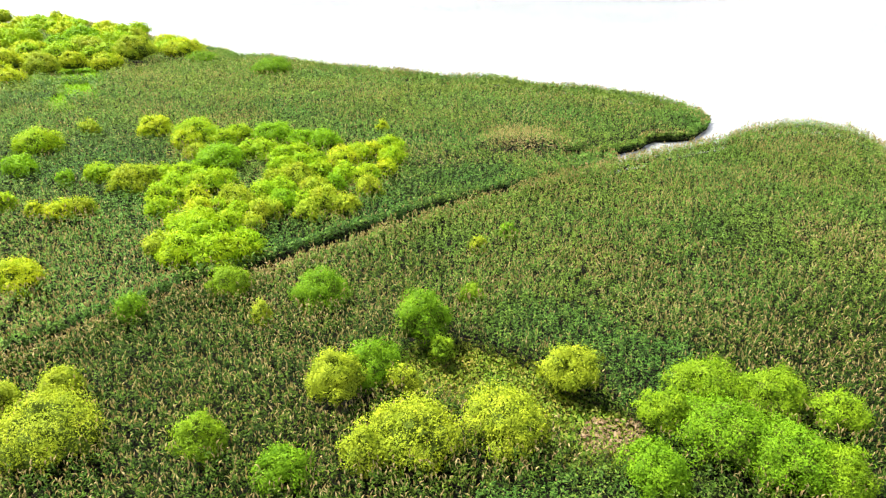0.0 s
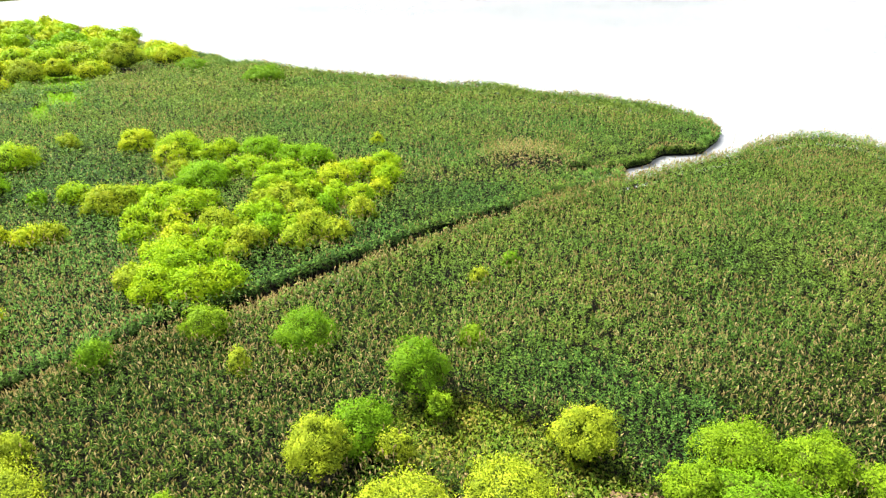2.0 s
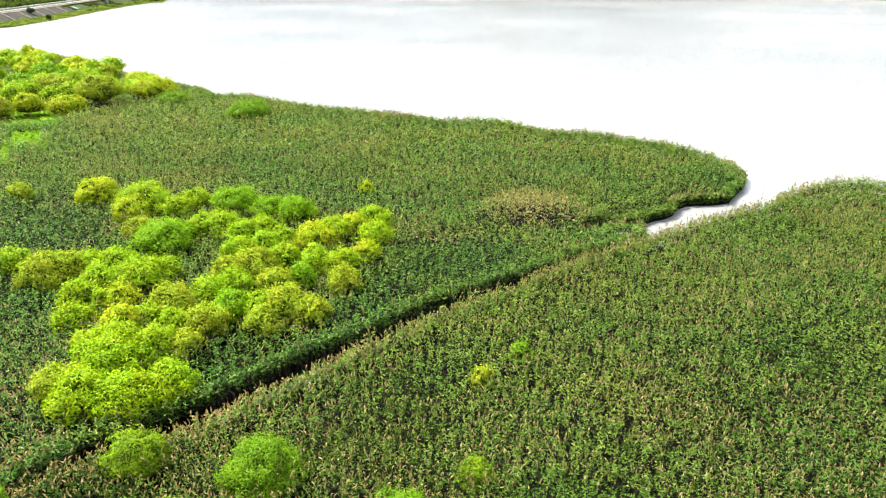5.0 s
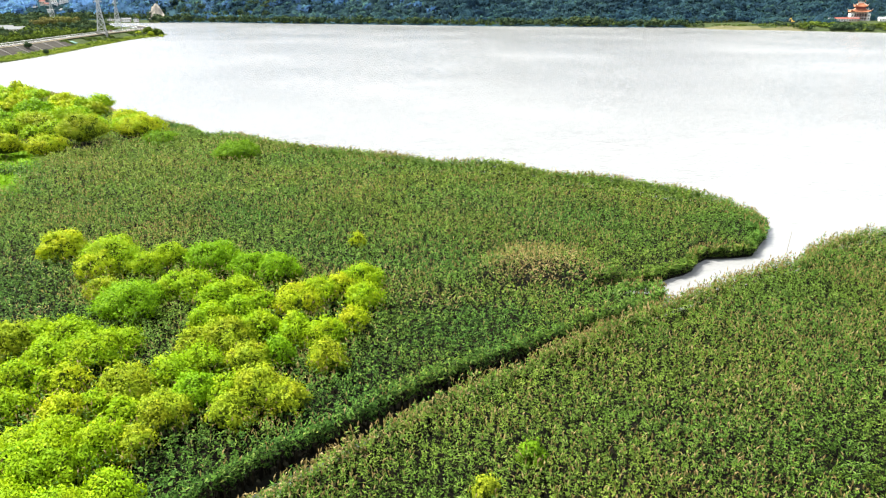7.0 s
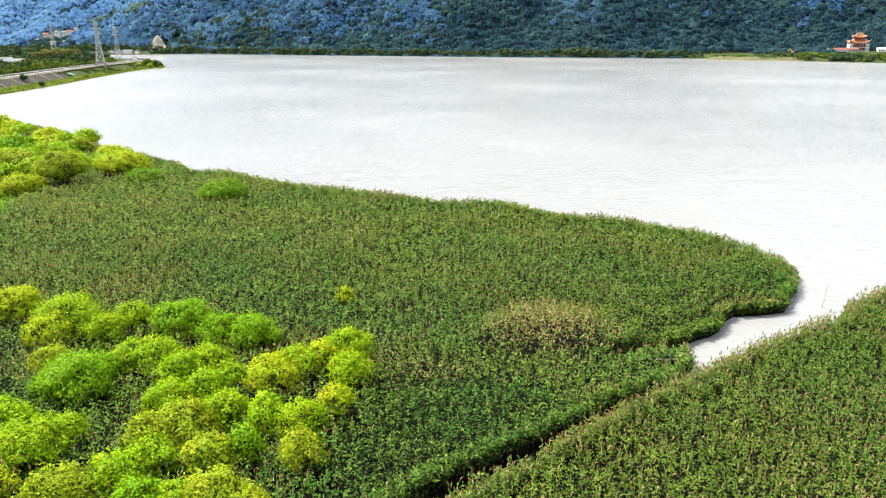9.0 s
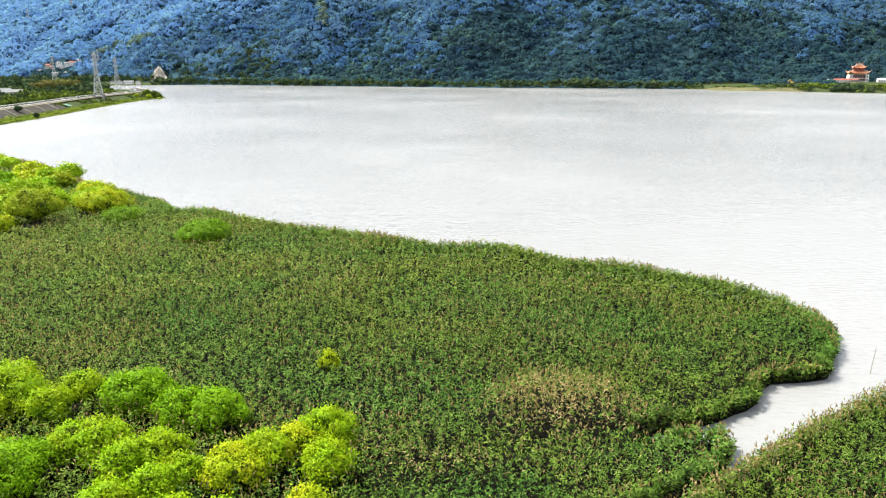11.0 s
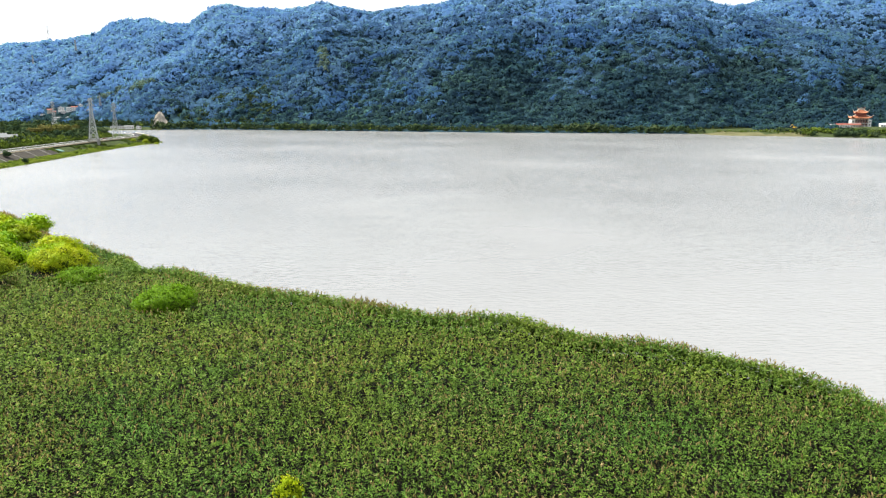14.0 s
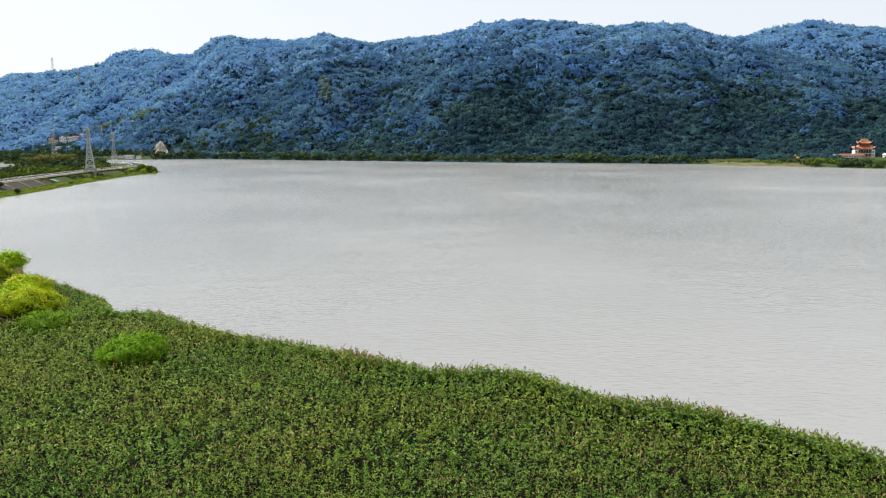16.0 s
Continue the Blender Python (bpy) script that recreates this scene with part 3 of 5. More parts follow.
shrub(-27.6, 96.3, 4.4, 3.9, L)
shrub(-25.3, 96.7, 5.1, 4.1, L)
shrub(-29.4, 94.3, 3.8, 3.7, G)
shrub(-25.8, 104.6, 6.4, 4.6, G)
shrub(-21.1, 102.4, 4.8, 4.1, G)
shrub(-17.5, 101.3, 5.7, 4.3, G)
shrub(-20.2, 95.4, 4.5, 3.9, L)
shrub(-22.2, 94.0, 4.3, 3.9, L)
shrub(-21.2, 88.3, 4.7, 4.0, L)
shrub(-18.9, 90.5, 3.9, 3.7, L)
shrub(-17.3, 92.3, 3.3, 3.6, L)
shrub(-13.7, 92.6, 5.1, 4.1, Y)
shrub(-11.9, 95.0, 4.6, 4.0, L)
shrub(-9.8, 96.1, 4.0, 3.8, Y)
shrub(-7.8, 98.1, 5.2, 4.2, L)
shrub(-7.0, 93.7, 4.6, 4.0, L)
shrub(-7.4, 88.2, 3.2, 3.6, Y)
shrub(-15.9, 86.7, 4.2, 3.9, L)
shrub(-9.7, 85.0, 4.5, 4.0, L)
shrub(-12.5, 85.9, 4.0, 3.8, L)
shrub(-13.3, 81.8, 3.3, 3.6, G)
shrub(-8.9, 81.1, 3.6, 3.7, O)
shrub(-9.6, 80.7, 1.7, 3.1, Y)
shrub(-18.5, 84.5, 5.2, 4.2, O)
shrub(-21.4, 84.0, 3.2, 3.6, O)
shrub(-19.3, 80.4, 3.8, 3.7, L)
shrub(-15.5, 80.7, 4.0, 3.8, O)
shrub(-20.8, 78.2, 4.3, 3.9, L)
shrub(-18.2, 75.0, 4.2, 3.9, G)
shrub(-15.8, 75.2, 3.7, 3.7, L)
shrub(-19.7, 72.6, 4.4, 3.9, O)
shrub(-13.5, 75.5, 5.1, 4.1, O)
shrub(-11.1, 74.5, 3.7, 3.7, O)
shrub(-14.9, 72.6, 3.5, 3.6, O)
shrub(-23.9, 75.8, 5.2, 4.2, O)
shrub(-32.6, 84.4, 5.2, 4.2, L)
shrub(-35.6, 85.0, 3.9, 3.8, L)
shrub(-29.0, 81.5, 5.9, 4.4, L)
shrub(-27.6, 83.8, 3.8, 3.7, L)
shrub(-32.8, 80.9, 4.2, 3.9, L)
shrub(-29.0, 77.0, 3.6, 3.7, Y)
shrub(-30.6, 76.6, 2.5, 3.3, L)
shrub(-37.1, 84.2, 4.4, 3.9, O)
shrub(-33.0, 77.3, 4.0, 3.8, L)
shrub(-31.7, 73.2, 3.8, 3.7, L)
shrub(-27.1, 72.3, 4.0, 3.8, Y)
shrub(-25.3, 73.6, 2.9, 3.5, L)
shrub(-22.5, 72.2, 3.3, 3.6, L)
shrub(-25.8, 69.2, 4.3, 3.9, L)
shrub(-22.7, 68.6, 4.2, 3.9, L)
shrub(-28.0, 68.7, 3.5, 3.6, L)
shrub(-20.2, 68.8, 2.9, 3.4, O)
shrub(-27.1, 66.5, 3.2, 3.6, L)
shrub(-22.8, 66.9, 2.6, 3.3, L)
shrub(-59.2, 99.3, 6.9, 4.7, L)
shrub(-55.7, 88.3, 4.8, 4.1, G)
shrub(-43.9, 85.6, 4.0, 3.8, L)
shrub(-38.5, 82.7, 6.1, 4.5, O)
shrub(-50.2, 75.3, 3.0, 3.5, L)
shrub(-45.7, 73.1, 2.3, 3.2, Y)
shrub(-42.5, 72.4, 3.5, 3.6, Y)
shrub(-40.5, 73.4, 3.2, 3.5, O)
shrub(-37.6, 55.5, 4.8, 4.1, Y)
shrub(-56.4, 109.7, 3.5, 3.6, O)
shrub(-47.8, 84.2, 2.5, 3.3, G)

shrub(-25.1, 61.2, 5.2, 4.2, L)
shrub(-21.9, 61.0, 5.2, 4.2, L)
shrub(-19.4, 62.7, 4.5, 4.0, L)
shrub(-27.6, 62.7, 4.0, 3.8, O)
shrub(-25.0, 65.9, 5.3, 4.3, L)

# the thicket on the point where the marsh meets the river
LAWNS = [[(-98.3, 175.2), (-84.7, 175.5), (-77.1, 159.1), (-89.5, 158.9)], [(-82.9, 153.5), (-76.8, 153.6), (-71.2, 141.8), (-76.8, 141.7)], [(-79.1, 140.4), (-75.9, 140.4), (-70.7, 130.5), (-73.8, 130.5)], [(-113.1, 167.8), (-97.2, 168.1), (-91.2, 157.4), (-106.2, 157.2)]]
THICKET = [(-190, 301), (-150, 274), (-122, 256), (-98, 233), (-78, 211), (-70, 199), (-72, 182), (-80, 166), (-98, 152), (-150, 150), (-230, 230)]
tries = 0
thick = [(x, y, r) for x, y, r in SHRUBS if y > 140]
while len(thick) < 150 and tries < 6000:
    tries += 1
    x, y = rng.uniform(-215, -70), rng.uniform(150, 300)
    w = rng.uniform(5.6, 10.5)
    if not inside(np.array(x), np.array(y), THICKET) or any(math.hypot(x - a, y - b) < (w / 2 + r) * 0.66 for a, b, r in thick) or any(inside(np.array(x), np.array(y - 3), lawn) for lawn in LAWNS):
        continue
    thick.append((x, y, w / 2))
    shrub(x, y, w, rng.uniform(4.6, 6.6), (Y, Y, L, L, L, G, O)[rng.integers(7)], dense=0.8, size=0.24 if y < 215 else 0.32, group="thicket on the point")


# ---- reed beds ----
CLEARING = [(-3.4, 44.5), (-1, 47), (2.5, 46.4), (6.5, 43.5), (9.5, 39.5), (12.5, 37.6), (13.4, 33.6), (9, 33.4), (6, 37), (1.5, 39.4), (-2, 39.5)]
DITCH = [(-60, 57), (-46, 65.2), (-42.5, 67.8), (-38.8, 71.6), (-38.6, 72.8), (-42.8, 69.6), (-47, 67.2), (-61, 60)]
NOTCH = [(5, 97.0), (10, 97.6), (14, 98.4), (20.5, 99.4), (20.5, 100.6), (14, 99.7), (9.5, 98.7), (5, 97.8)]
MUDBANK = [(-44, 53.6), (-40, 53.8), (-36, 53.9), (-35.2, 54.8), (-37.5, 56), (-44, 57)]
def reed_sites(poly, x0, x1, y0, y1, step):
    gx, gy = np.meshgrid(np.arange(x0, x1, step), np.arange(y0, y1, step))
    px = gx.ravel() + rng.uniform(-0.55, 0.55, gx.size) * step
    py = gy.ravel() + rng.uniform(-0.55, 0.55, gx.size) * step
    if step < 0.7:      # reeds stand closer along the water's edge
        qx, qy = np.meshgrid(np.arange(x0, x1, 0.3), np.arange(y0, y1, 0.3))
        qx, qy = qx.ravel() + rng.uniform(-0.15, 0.15, qx.size), qy.ravel() + rng.uniform(-0.15, 0.15, qx.size)
        qd = shore_distance(qx, qy, poly)
        near = (qd > -0.2) & (qd < np.where(qy > 120, 2.6, 1.1))
        px, py = np.concatenate([px, qx[near]]), np.concatenate([py, qy[near]])
    keep = shore_distance(px, py, poly) > 0.05 + 0.15 * wave(px, py, 0.8) - np.where((px > 14) & (py > 94), 0.2, 0)
    for hole in [CLEARING, DITCH, NOTCH, MUDBANK] + LAWNS:
        keep &= ~inside(px, py, hole)
    px, py, edge = px[keep], py[keep], shore_distance(px[keep], py[keep], poly)
    for hole in [DITCH, NOTCH, MUDBANK]:
        edge = np.minimum(edge, -shore_distance(px, py, hole))
    free = np.ones(len(px), bool)
    for x, y, r in SHRUBS:
        free &= (px - x) ** 2 + (py - y + (1.5 if y > 140 else 0)) ** 2 > (r * (1.0 if y > 140 else 0.62)) ** 2
    return px[free], py[free], edge[free]


# stands of broad dark reeds with hardly any seed heads
DARK = [[(-57.6, 102.9), (-55.4, 115.6), (-47.8, 110), (-40.6, 104), (-36.2, 90.9), (-39.4, 78.6), (-44.9, 77.6), (-70, 79.5), (-76, 98)],
        [(-6.0, 91.7), (-3.9, 95.3), (5.5, 93.2), (12.9, 89.6), (17.7, 91.0), (6.6, 80.6), (-6.4, 70.0), (-10.1, 65.1), (-22, 57), (-30, 57), (-26, 62), (-18.7, 68.7), (-11.7, 72.2), (-7.3, 79.7)],
        [(4.5, 53), (13, 53), (19, 43), (15, 36.5), (12, 41), (7, 46), (3.5, 45.5)], [(1.5, 30), (12, 31.5), (13, 25), (1, 25)],
        [(-77.2, 213.3), (-70.8, 211.8), (-64.4, 208.8), (-60.4, 199.6), (-66.2, 200.3), (-70.7, 203.6)],
        [(-88.4, 152.2), (-84.7, 157.0), (-76.0, 160.0), (-73.1, 155.8), (-75.4, 147.9), (-83.4, 142.9)], [(-88.6, 139.9), (-77.3, 140.1), (-69.8, 138.5), (-69.0, 132.1), (-76.2, 129.5), (-81.1, 127.0)]]


def reed_mesh(px, py, edge, scale, leaves, sandy):
    """Arching leaf blades and drooping seed heads for reeds at the sites, in leafy tufts of uneven height."""
    k = len(px)
    jit_x, jit_y = px + 1.6 * wave(px, py, 2.3, 0.6), py + 1.6 * wave(px, py, 2.6, 1.9)
    dark = np.zeros(k, bool)
    for stand in DARK:
        dark |= inside(jit_x, jit_y, stand)
    tall = 2.25 + 0.2 * wave(px, py, 7.0, 0.4) + 0.26 * wave(px, py, 0.9, 1.4) + rng.normal(0, 0.2, k)
    brown = np.exp(-(((px - 12.0) / 6.5) ** 2 + ((py - 103.2) / 4.6) ** 2) ** 2)
    tall += 1.9 * brown
    strip = np.exp(-(((px - 1.5) / 5.5) ** 2 + ((py - 94.5) / 1.6) ** 2) ** 2)
    tan = np.clip(0.95 * brown + 0.5 * strip + sandy * (edge < 1.3) + 0.1 * (wave(px, py, 11.0, 5.0) > 0.5), 0, 1)
    # stems stand in tufts with gaps between them
    c = 0.85 * scale ** 0.6
    ix, iy = np.floor(px / c), np.floor(py / c)
    jx, jy = np.modf(np.abs(np.sin(ix * 12.99 + iy * 78.23) * 437.5))[0], np.modf(np.abs(np.sin(ix * 39.35 + iy * 11.14) * 917.3))[0]
    d2 = ((px / c - ix - 0.25 - 0.5 * jx) ** 2 + (py / c - iy - 0.25 - 0.5 * jy) ** 2) / 0.36
    tall += 0.4 - (0.9 if scale < 1.4 else 0.55) * np.clip(d2, 0, 1.2) + (0.6 if scale < 1.4 else 0.35) * (jx - 0.5)
    rim = edge < 0.8
    tall = np.where(rim, np.maximum(tall, 2.2) + np.where(py > 120, -0.25, 0.1 if sandy == 0 else -0.25), tall)
    tall = np.where((px > 14) & (py > 94) & (px - 14 > 0.85 * (py - 94)) & (sandy == 0), tall * (0.55 + 0.45 * np.clip(edge / 2.6, 0, 1)), tall)      # lower reeds round the creek mouth
    gz = 0.2
    # paler leaves farther north, their brighter look put into the colour
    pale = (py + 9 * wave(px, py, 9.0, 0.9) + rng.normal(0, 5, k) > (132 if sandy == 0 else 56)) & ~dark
    green, deep, fair, low_all, dry_all = [], [], [], [], []
    lit = np.stack([(px / c - ix - 0.25 - 0.5 * jx) * 1.3, (py / c - iy - 0.25 - 0.5 * jy) * 1.3, np.full(k, 0.75)], 1)
    lean_a = rng.uniform(0, 2 * math.pi, k)
    lean = np.stack([np.cos(lean_a), np.sin(lean_a)], 1) * rng.uniform(0, 0.25, k)[:, None] * scale + [0.06, -0.05]
    old = round(leaves * 0.2) if scale < 1.4 else 1      # old sheaths low on the stems, coloured dark to stand for shade
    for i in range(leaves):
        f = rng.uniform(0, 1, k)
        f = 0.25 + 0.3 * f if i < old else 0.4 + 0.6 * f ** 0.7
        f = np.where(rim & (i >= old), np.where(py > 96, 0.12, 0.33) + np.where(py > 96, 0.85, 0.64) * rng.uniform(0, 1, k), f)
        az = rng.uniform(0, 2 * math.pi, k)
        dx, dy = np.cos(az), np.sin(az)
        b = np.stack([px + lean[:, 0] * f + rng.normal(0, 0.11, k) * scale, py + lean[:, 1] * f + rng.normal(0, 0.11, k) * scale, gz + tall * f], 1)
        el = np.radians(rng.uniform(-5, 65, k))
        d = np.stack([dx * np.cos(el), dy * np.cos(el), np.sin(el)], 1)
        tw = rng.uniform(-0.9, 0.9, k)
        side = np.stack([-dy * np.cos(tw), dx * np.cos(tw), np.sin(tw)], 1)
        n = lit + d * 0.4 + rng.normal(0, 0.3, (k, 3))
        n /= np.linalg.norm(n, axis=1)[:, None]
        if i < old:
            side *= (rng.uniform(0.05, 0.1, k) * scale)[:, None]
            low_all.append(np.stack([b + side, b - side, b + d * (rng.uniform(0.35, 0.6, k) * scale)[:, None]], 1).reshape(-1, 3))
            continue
        full = np.where(rim, 1.4, 1.0) * scale
        side *= (rng.uniform(0.038, 0.062, k) * full * (1.6 if scale > 1.7 else 1.4 if scale > 1.4 else 1.0))[:, None]
        ln = rng.uniform(0.18, 0.33, k) * full
        b = b - d * (ln * 0.25)[:, None]
        v = np.stack([b + side, b - side, b + d * ln[:, None] - np.array([0, 0, 1]) * (ln * rng.uniform(0.1, 0.6, k))[:, None]], 1)
        m = v.shape[1]
        dry = rng.uniform(0, 1, k) < tan * 0.55
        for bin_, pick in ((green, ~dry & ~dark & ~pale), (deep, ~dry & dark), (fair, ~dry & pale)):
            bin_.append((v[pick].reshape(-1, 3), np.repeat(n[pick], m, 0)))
        dry_all.append(v[dry].reshape(-1, 3))

    def joined(bin_):
        v = np.concatenate([q[0] for q in bin_])
        return v, np.arange(len(v)).reshape(-1, 3), np.concatenate([q[1] for q in bin_])

    low = np.concatenate(low_all)
    near_left = 1 / (1 + np.exp((px + 2 - 0.15 * py) / 4)) / (1 + np.exp((py - 62) / 5))
    near_right = 1 / (1 + np.exp(-(px - 17) / 4)) / (1 + np.exp((py - 52) / 5))
    prob = 0.42 + 0.6 * wave(px, py, 6.0, 2.2) + 0.3 * wave(px, py, 1.9, 3.0) + 0.85 * near_left + 0.9 * near_right + 0.9 * brown + 0.4 * strip + sandy * 1.4 * (edge < 1.6) + 0.7 * ((edge < 1.8) & (py > 120) & (wave(px, py, 5.0, 0.3) > -0.1))
    prob = np.where(py > 105, prob * 0.62 + 0.55 * brown, np.where(py > 62, prob * 1.05, prob)) * np.where(dark, 0.14, 1)
    has = rng.uniform(0, 1, k) < prob
    m = int(has.sum())
    h, r = rng.uniform(0.32, 0.56, m) * scale ** 0.6, rng.uniform(0.036, 0.068, m) * scale ** 0.5
    az, droop = rng.uniform(0, 2 * math.pi, m), rng.uniform(0.1, 0.75, m)
    ca, sa = np.cos(az), np.sin(az)
    base = np.stack([px[has] + lean[has, 0], py[has] + lean[has, 1], gz + tall[has] * 0.96], 1)
    mid = base + np.stack([ca * h * droop * 0.25, sa * h * droop * 0.25, h * 0.5], 1)
    tip = base + np.stack([ca * h * droop, sa * h * droop, h * (1.05 - 0.45 * droop)], 1)
    s1, s2 = np.stack([-sa * r, ca * r, 0 * r], 1), np.stack([ca * r, sa * r, 0 * r], 1)
    v = np.stack([base, mid - s1, mid + s1, tip, base, mid - s2, mid + s2, tip], 1).reshape(-1, 3)
    a = np.arange(m)[:, None] * 8
    t = np.concatenate([a + [q] for q in ([0, 1, 2], [1, 3, 2], [4, 5, 6], [5, 7, 6])], 0)
    dry = np.concatenate(dry_all)
    t = np.concatenate([t, np.arange(len(dry)).reshape(-1, 3) + len(v)])
    return joined(green), joined(deep), joined(fair), (np.concatenate([v, dry]), t), (low, np.arange(len(low)).reshape(-1, 3))


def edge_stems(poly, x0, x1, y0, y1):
    """Upright dead stems and old sheaths that close the face of the reeds along the water, dark to give its shade."""
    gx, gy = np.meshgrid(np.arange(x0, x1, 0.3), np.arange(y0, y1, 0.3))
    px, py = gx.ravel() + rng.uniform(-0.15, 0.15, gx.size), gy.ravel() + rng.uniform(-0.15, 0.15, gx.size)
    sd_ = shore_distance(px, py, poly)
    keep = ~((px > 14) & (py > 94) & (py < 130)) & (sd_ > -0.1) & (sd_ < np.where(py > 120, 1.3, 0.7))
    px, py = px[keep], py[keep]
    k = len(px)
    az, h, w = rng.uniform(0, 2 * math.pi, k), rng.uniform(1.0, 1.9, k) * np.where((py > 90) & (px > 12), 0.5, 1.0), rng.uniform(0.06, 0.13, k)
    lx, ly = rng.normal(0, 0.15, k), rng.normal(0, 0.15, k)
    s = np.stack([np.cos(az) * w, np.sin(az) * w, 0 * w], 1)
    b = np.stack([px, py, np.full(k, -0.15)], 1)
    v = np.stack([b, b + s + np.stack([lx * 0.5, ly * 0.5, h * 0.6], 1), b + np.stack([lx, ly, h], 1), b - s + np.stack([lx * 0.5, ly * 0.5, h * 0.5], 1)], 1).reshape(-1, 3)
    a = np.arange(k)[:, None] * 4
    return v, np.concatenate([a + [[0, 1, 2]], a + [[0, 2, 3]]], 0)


def reed_bed(poly, label, stretches, edge):
    ob = thing("reed_bed", label, "reeds", kind="stuff")
    parts = []
    for x0, x1, y0, y1, step, scale, leaves, spread in stretches:
        px, py, edge_at = reed_sites(poly, x0, x1, y0, y1, step)
        seen = np.abs(px) < 14 + 0.7 * py
        keep = np.ones(len(px), bool) if spread is None else seen & (py >= 24) if spread else ~seen & (py >= 24)
        parts.append(reed_mesh(px[keep], py[keep], edge_at[keep], scale, leaves, 0.3 if poly is SOUTH else 0.0))
    for j, (name, material) in enumerate((("leaves", M_REED if poly is SOUTH else M_REED_FAR), ("broad_leaves", M_REED_DEEP), ("pale_leaves", M_REED_PALE if poly is SOUTH else M_REED_FAR_PALE), ("seed_heads", M_PLUME), ("dead_sheath_shade", M_STEM_SHADE))):
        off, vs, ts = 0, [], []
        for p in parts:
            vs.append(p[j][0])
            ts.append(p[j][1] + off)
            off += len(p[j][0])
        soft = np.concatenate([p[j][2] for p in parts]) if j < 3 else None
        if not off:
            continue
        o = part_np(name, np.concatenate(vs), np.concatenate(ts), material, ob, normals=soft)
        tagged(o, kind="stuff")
    # near-black stem colour stands for the shaded face of the bank
    tagged(part_np("dead_stems_shade", *edge_stems(poly, *edge), M_STEM_SHADE, ob, "dark brown dead stems along the water"), kind="stuff")


reed_bed(SOUTH, "dense green reed bed with tan seed heads on the near marsh", [
    (-56, 60, 24, 58, 0.37, 0.92, 16, True), (-20, 72, 58, 119, 0.42, 1.05, 14, True), (-70, 70, -34, 24, 1.0, 1.9, 9, None), (-140, 130, -30, 119, 1.45, 2.3, 9, False)],
    (-60, 75, 20, 120))
reed_bed(NORTH, "dense green reed bed on the tongue of marsh beyond the creek", [
    (-75, 22, 44, 90, 0.45, 1.12, 13, True), (-90, 50, 90, 135, 0.5, 1.25, 12, True), (-160, 50, 135, 310, 0.66, 1.5, 11, True), (-240, 0, -10, 300, 1.7, 2.6, 9, False)],
    (-130, 50, 25, 262))


def grass_patch(poly, label, step, height, material=M_GRASS, flat=False):
    xs, ys = [p[0] for p in poly], [p[1] for p in poly]
    gx, gy = np.meshgrid(np.arange(min(xs) - 1, max(xs) + 1, step), np.arange(min(ys) - 1, max(ys) + 1, step))
    px, py = gx.ravel() + rng.uniform(-0.5, 0.5, gx.size) * step, gy.ravel() + rng.uniform(-0.5, 0.5, gx.size) * step
    keep = shore_distance(px, py, poly) > -1.3
    px, py = px[keep], py[keep]
    k = len(px)
    c = np.stack([px, py, 0.3 + rng.uniform(0.1, 1.0, k) * height], 1)
    n = np.tile([0, 0, 1.0], (k, 1)) if flat else np.stack([rng.normal(0, 1, k), rng.normal(0, 1, k), np.ones(k)], 1)
    if not flat:
        n[:, 2] = 0.35
    v, t, soft = leaf_cloud(c, n, step * 1.3, 0.5)
    soft = soft * 0.3 + [0, 0, 0.8]
    soft /= np.linalg.norm(soft, axis=1)[:, None]
    ob = new("grass_patch" if material is not M_STRAW else "dead_reeds", mesh_np("grass", v, t, [material], normals=soft))
    return tagged(ob, label, "grass", kind="stuff")


grass_patch(CLEARING, "yellow-green grass and weeds in the clearing", 0.095, 0.9)
for lawn in LAWNS:
    grass_patch(lawn, "bright green low grass in a wet hollow", 0.26, 0.9, M_LAWN)
grass_patch([(10, 35.6), (10.6, 36.4), (12, 36.6), (12.4, 35.8), (11.5, 35.4)], "heap of flattened tan dead reeds at the clearing's edge", 0.11, 1.0, M_STRAW, True)
grass_patch(MUDBANK, "pale trampled dead reeds on the mud", 0.25, 0.3, M_STRAW, True)


# ---- woods on the hills and along the banks ----
def crowns(px, py, pz, radius, tall, sprays=40, calm=0.0, fill=4.2):
    """A tree crown at each site, set with leaf sprays over its dome, with the soft normals of the dome."""
    k = len(px)
    d = rng.normal(0, 1, (k, sprays, 3))
    d[..., 2] = np.abs(d[..., 2]) * 1.1 - 0.12
    d /= np.linalg.norm(d, axis=-1)[..., None]
    a = rng.uniform(0, 6, (k, 1))
    lump = 1 + 0.16 * np.sin(4 * d[..., 0] + a) * np.cos(5 * d[..., 1] - a)
    reach = (radius[:, None] * lump * rng.uniform(0.8, 1.05, (k, sprays)))[..., None]
    c = d * reach * np.stack([np.ones(k), np.ones(k), tall], 1)[:, None] + np.stack([px, py, pz], 1)[:, None]
    size = np.repeat(radius * math.sqrt(fill / sprays), sprays)
    v, t, soft = leaf_cloud(c.reshape(-1, 3), d.reshape(-1, 3), size, 0.32)
    out = np.repeat(d.reshape(-1, 3), 3, 0)
    # calm turns normals one way, flattening crown shade as haze would
    soft = soft * 0.04 + out * (0.96 - calm) + np.array([-0.25, -0.35, 0.9]) * calm
    return v, t, soft / np.linalg.norm(soft, axis=1)[:, None]


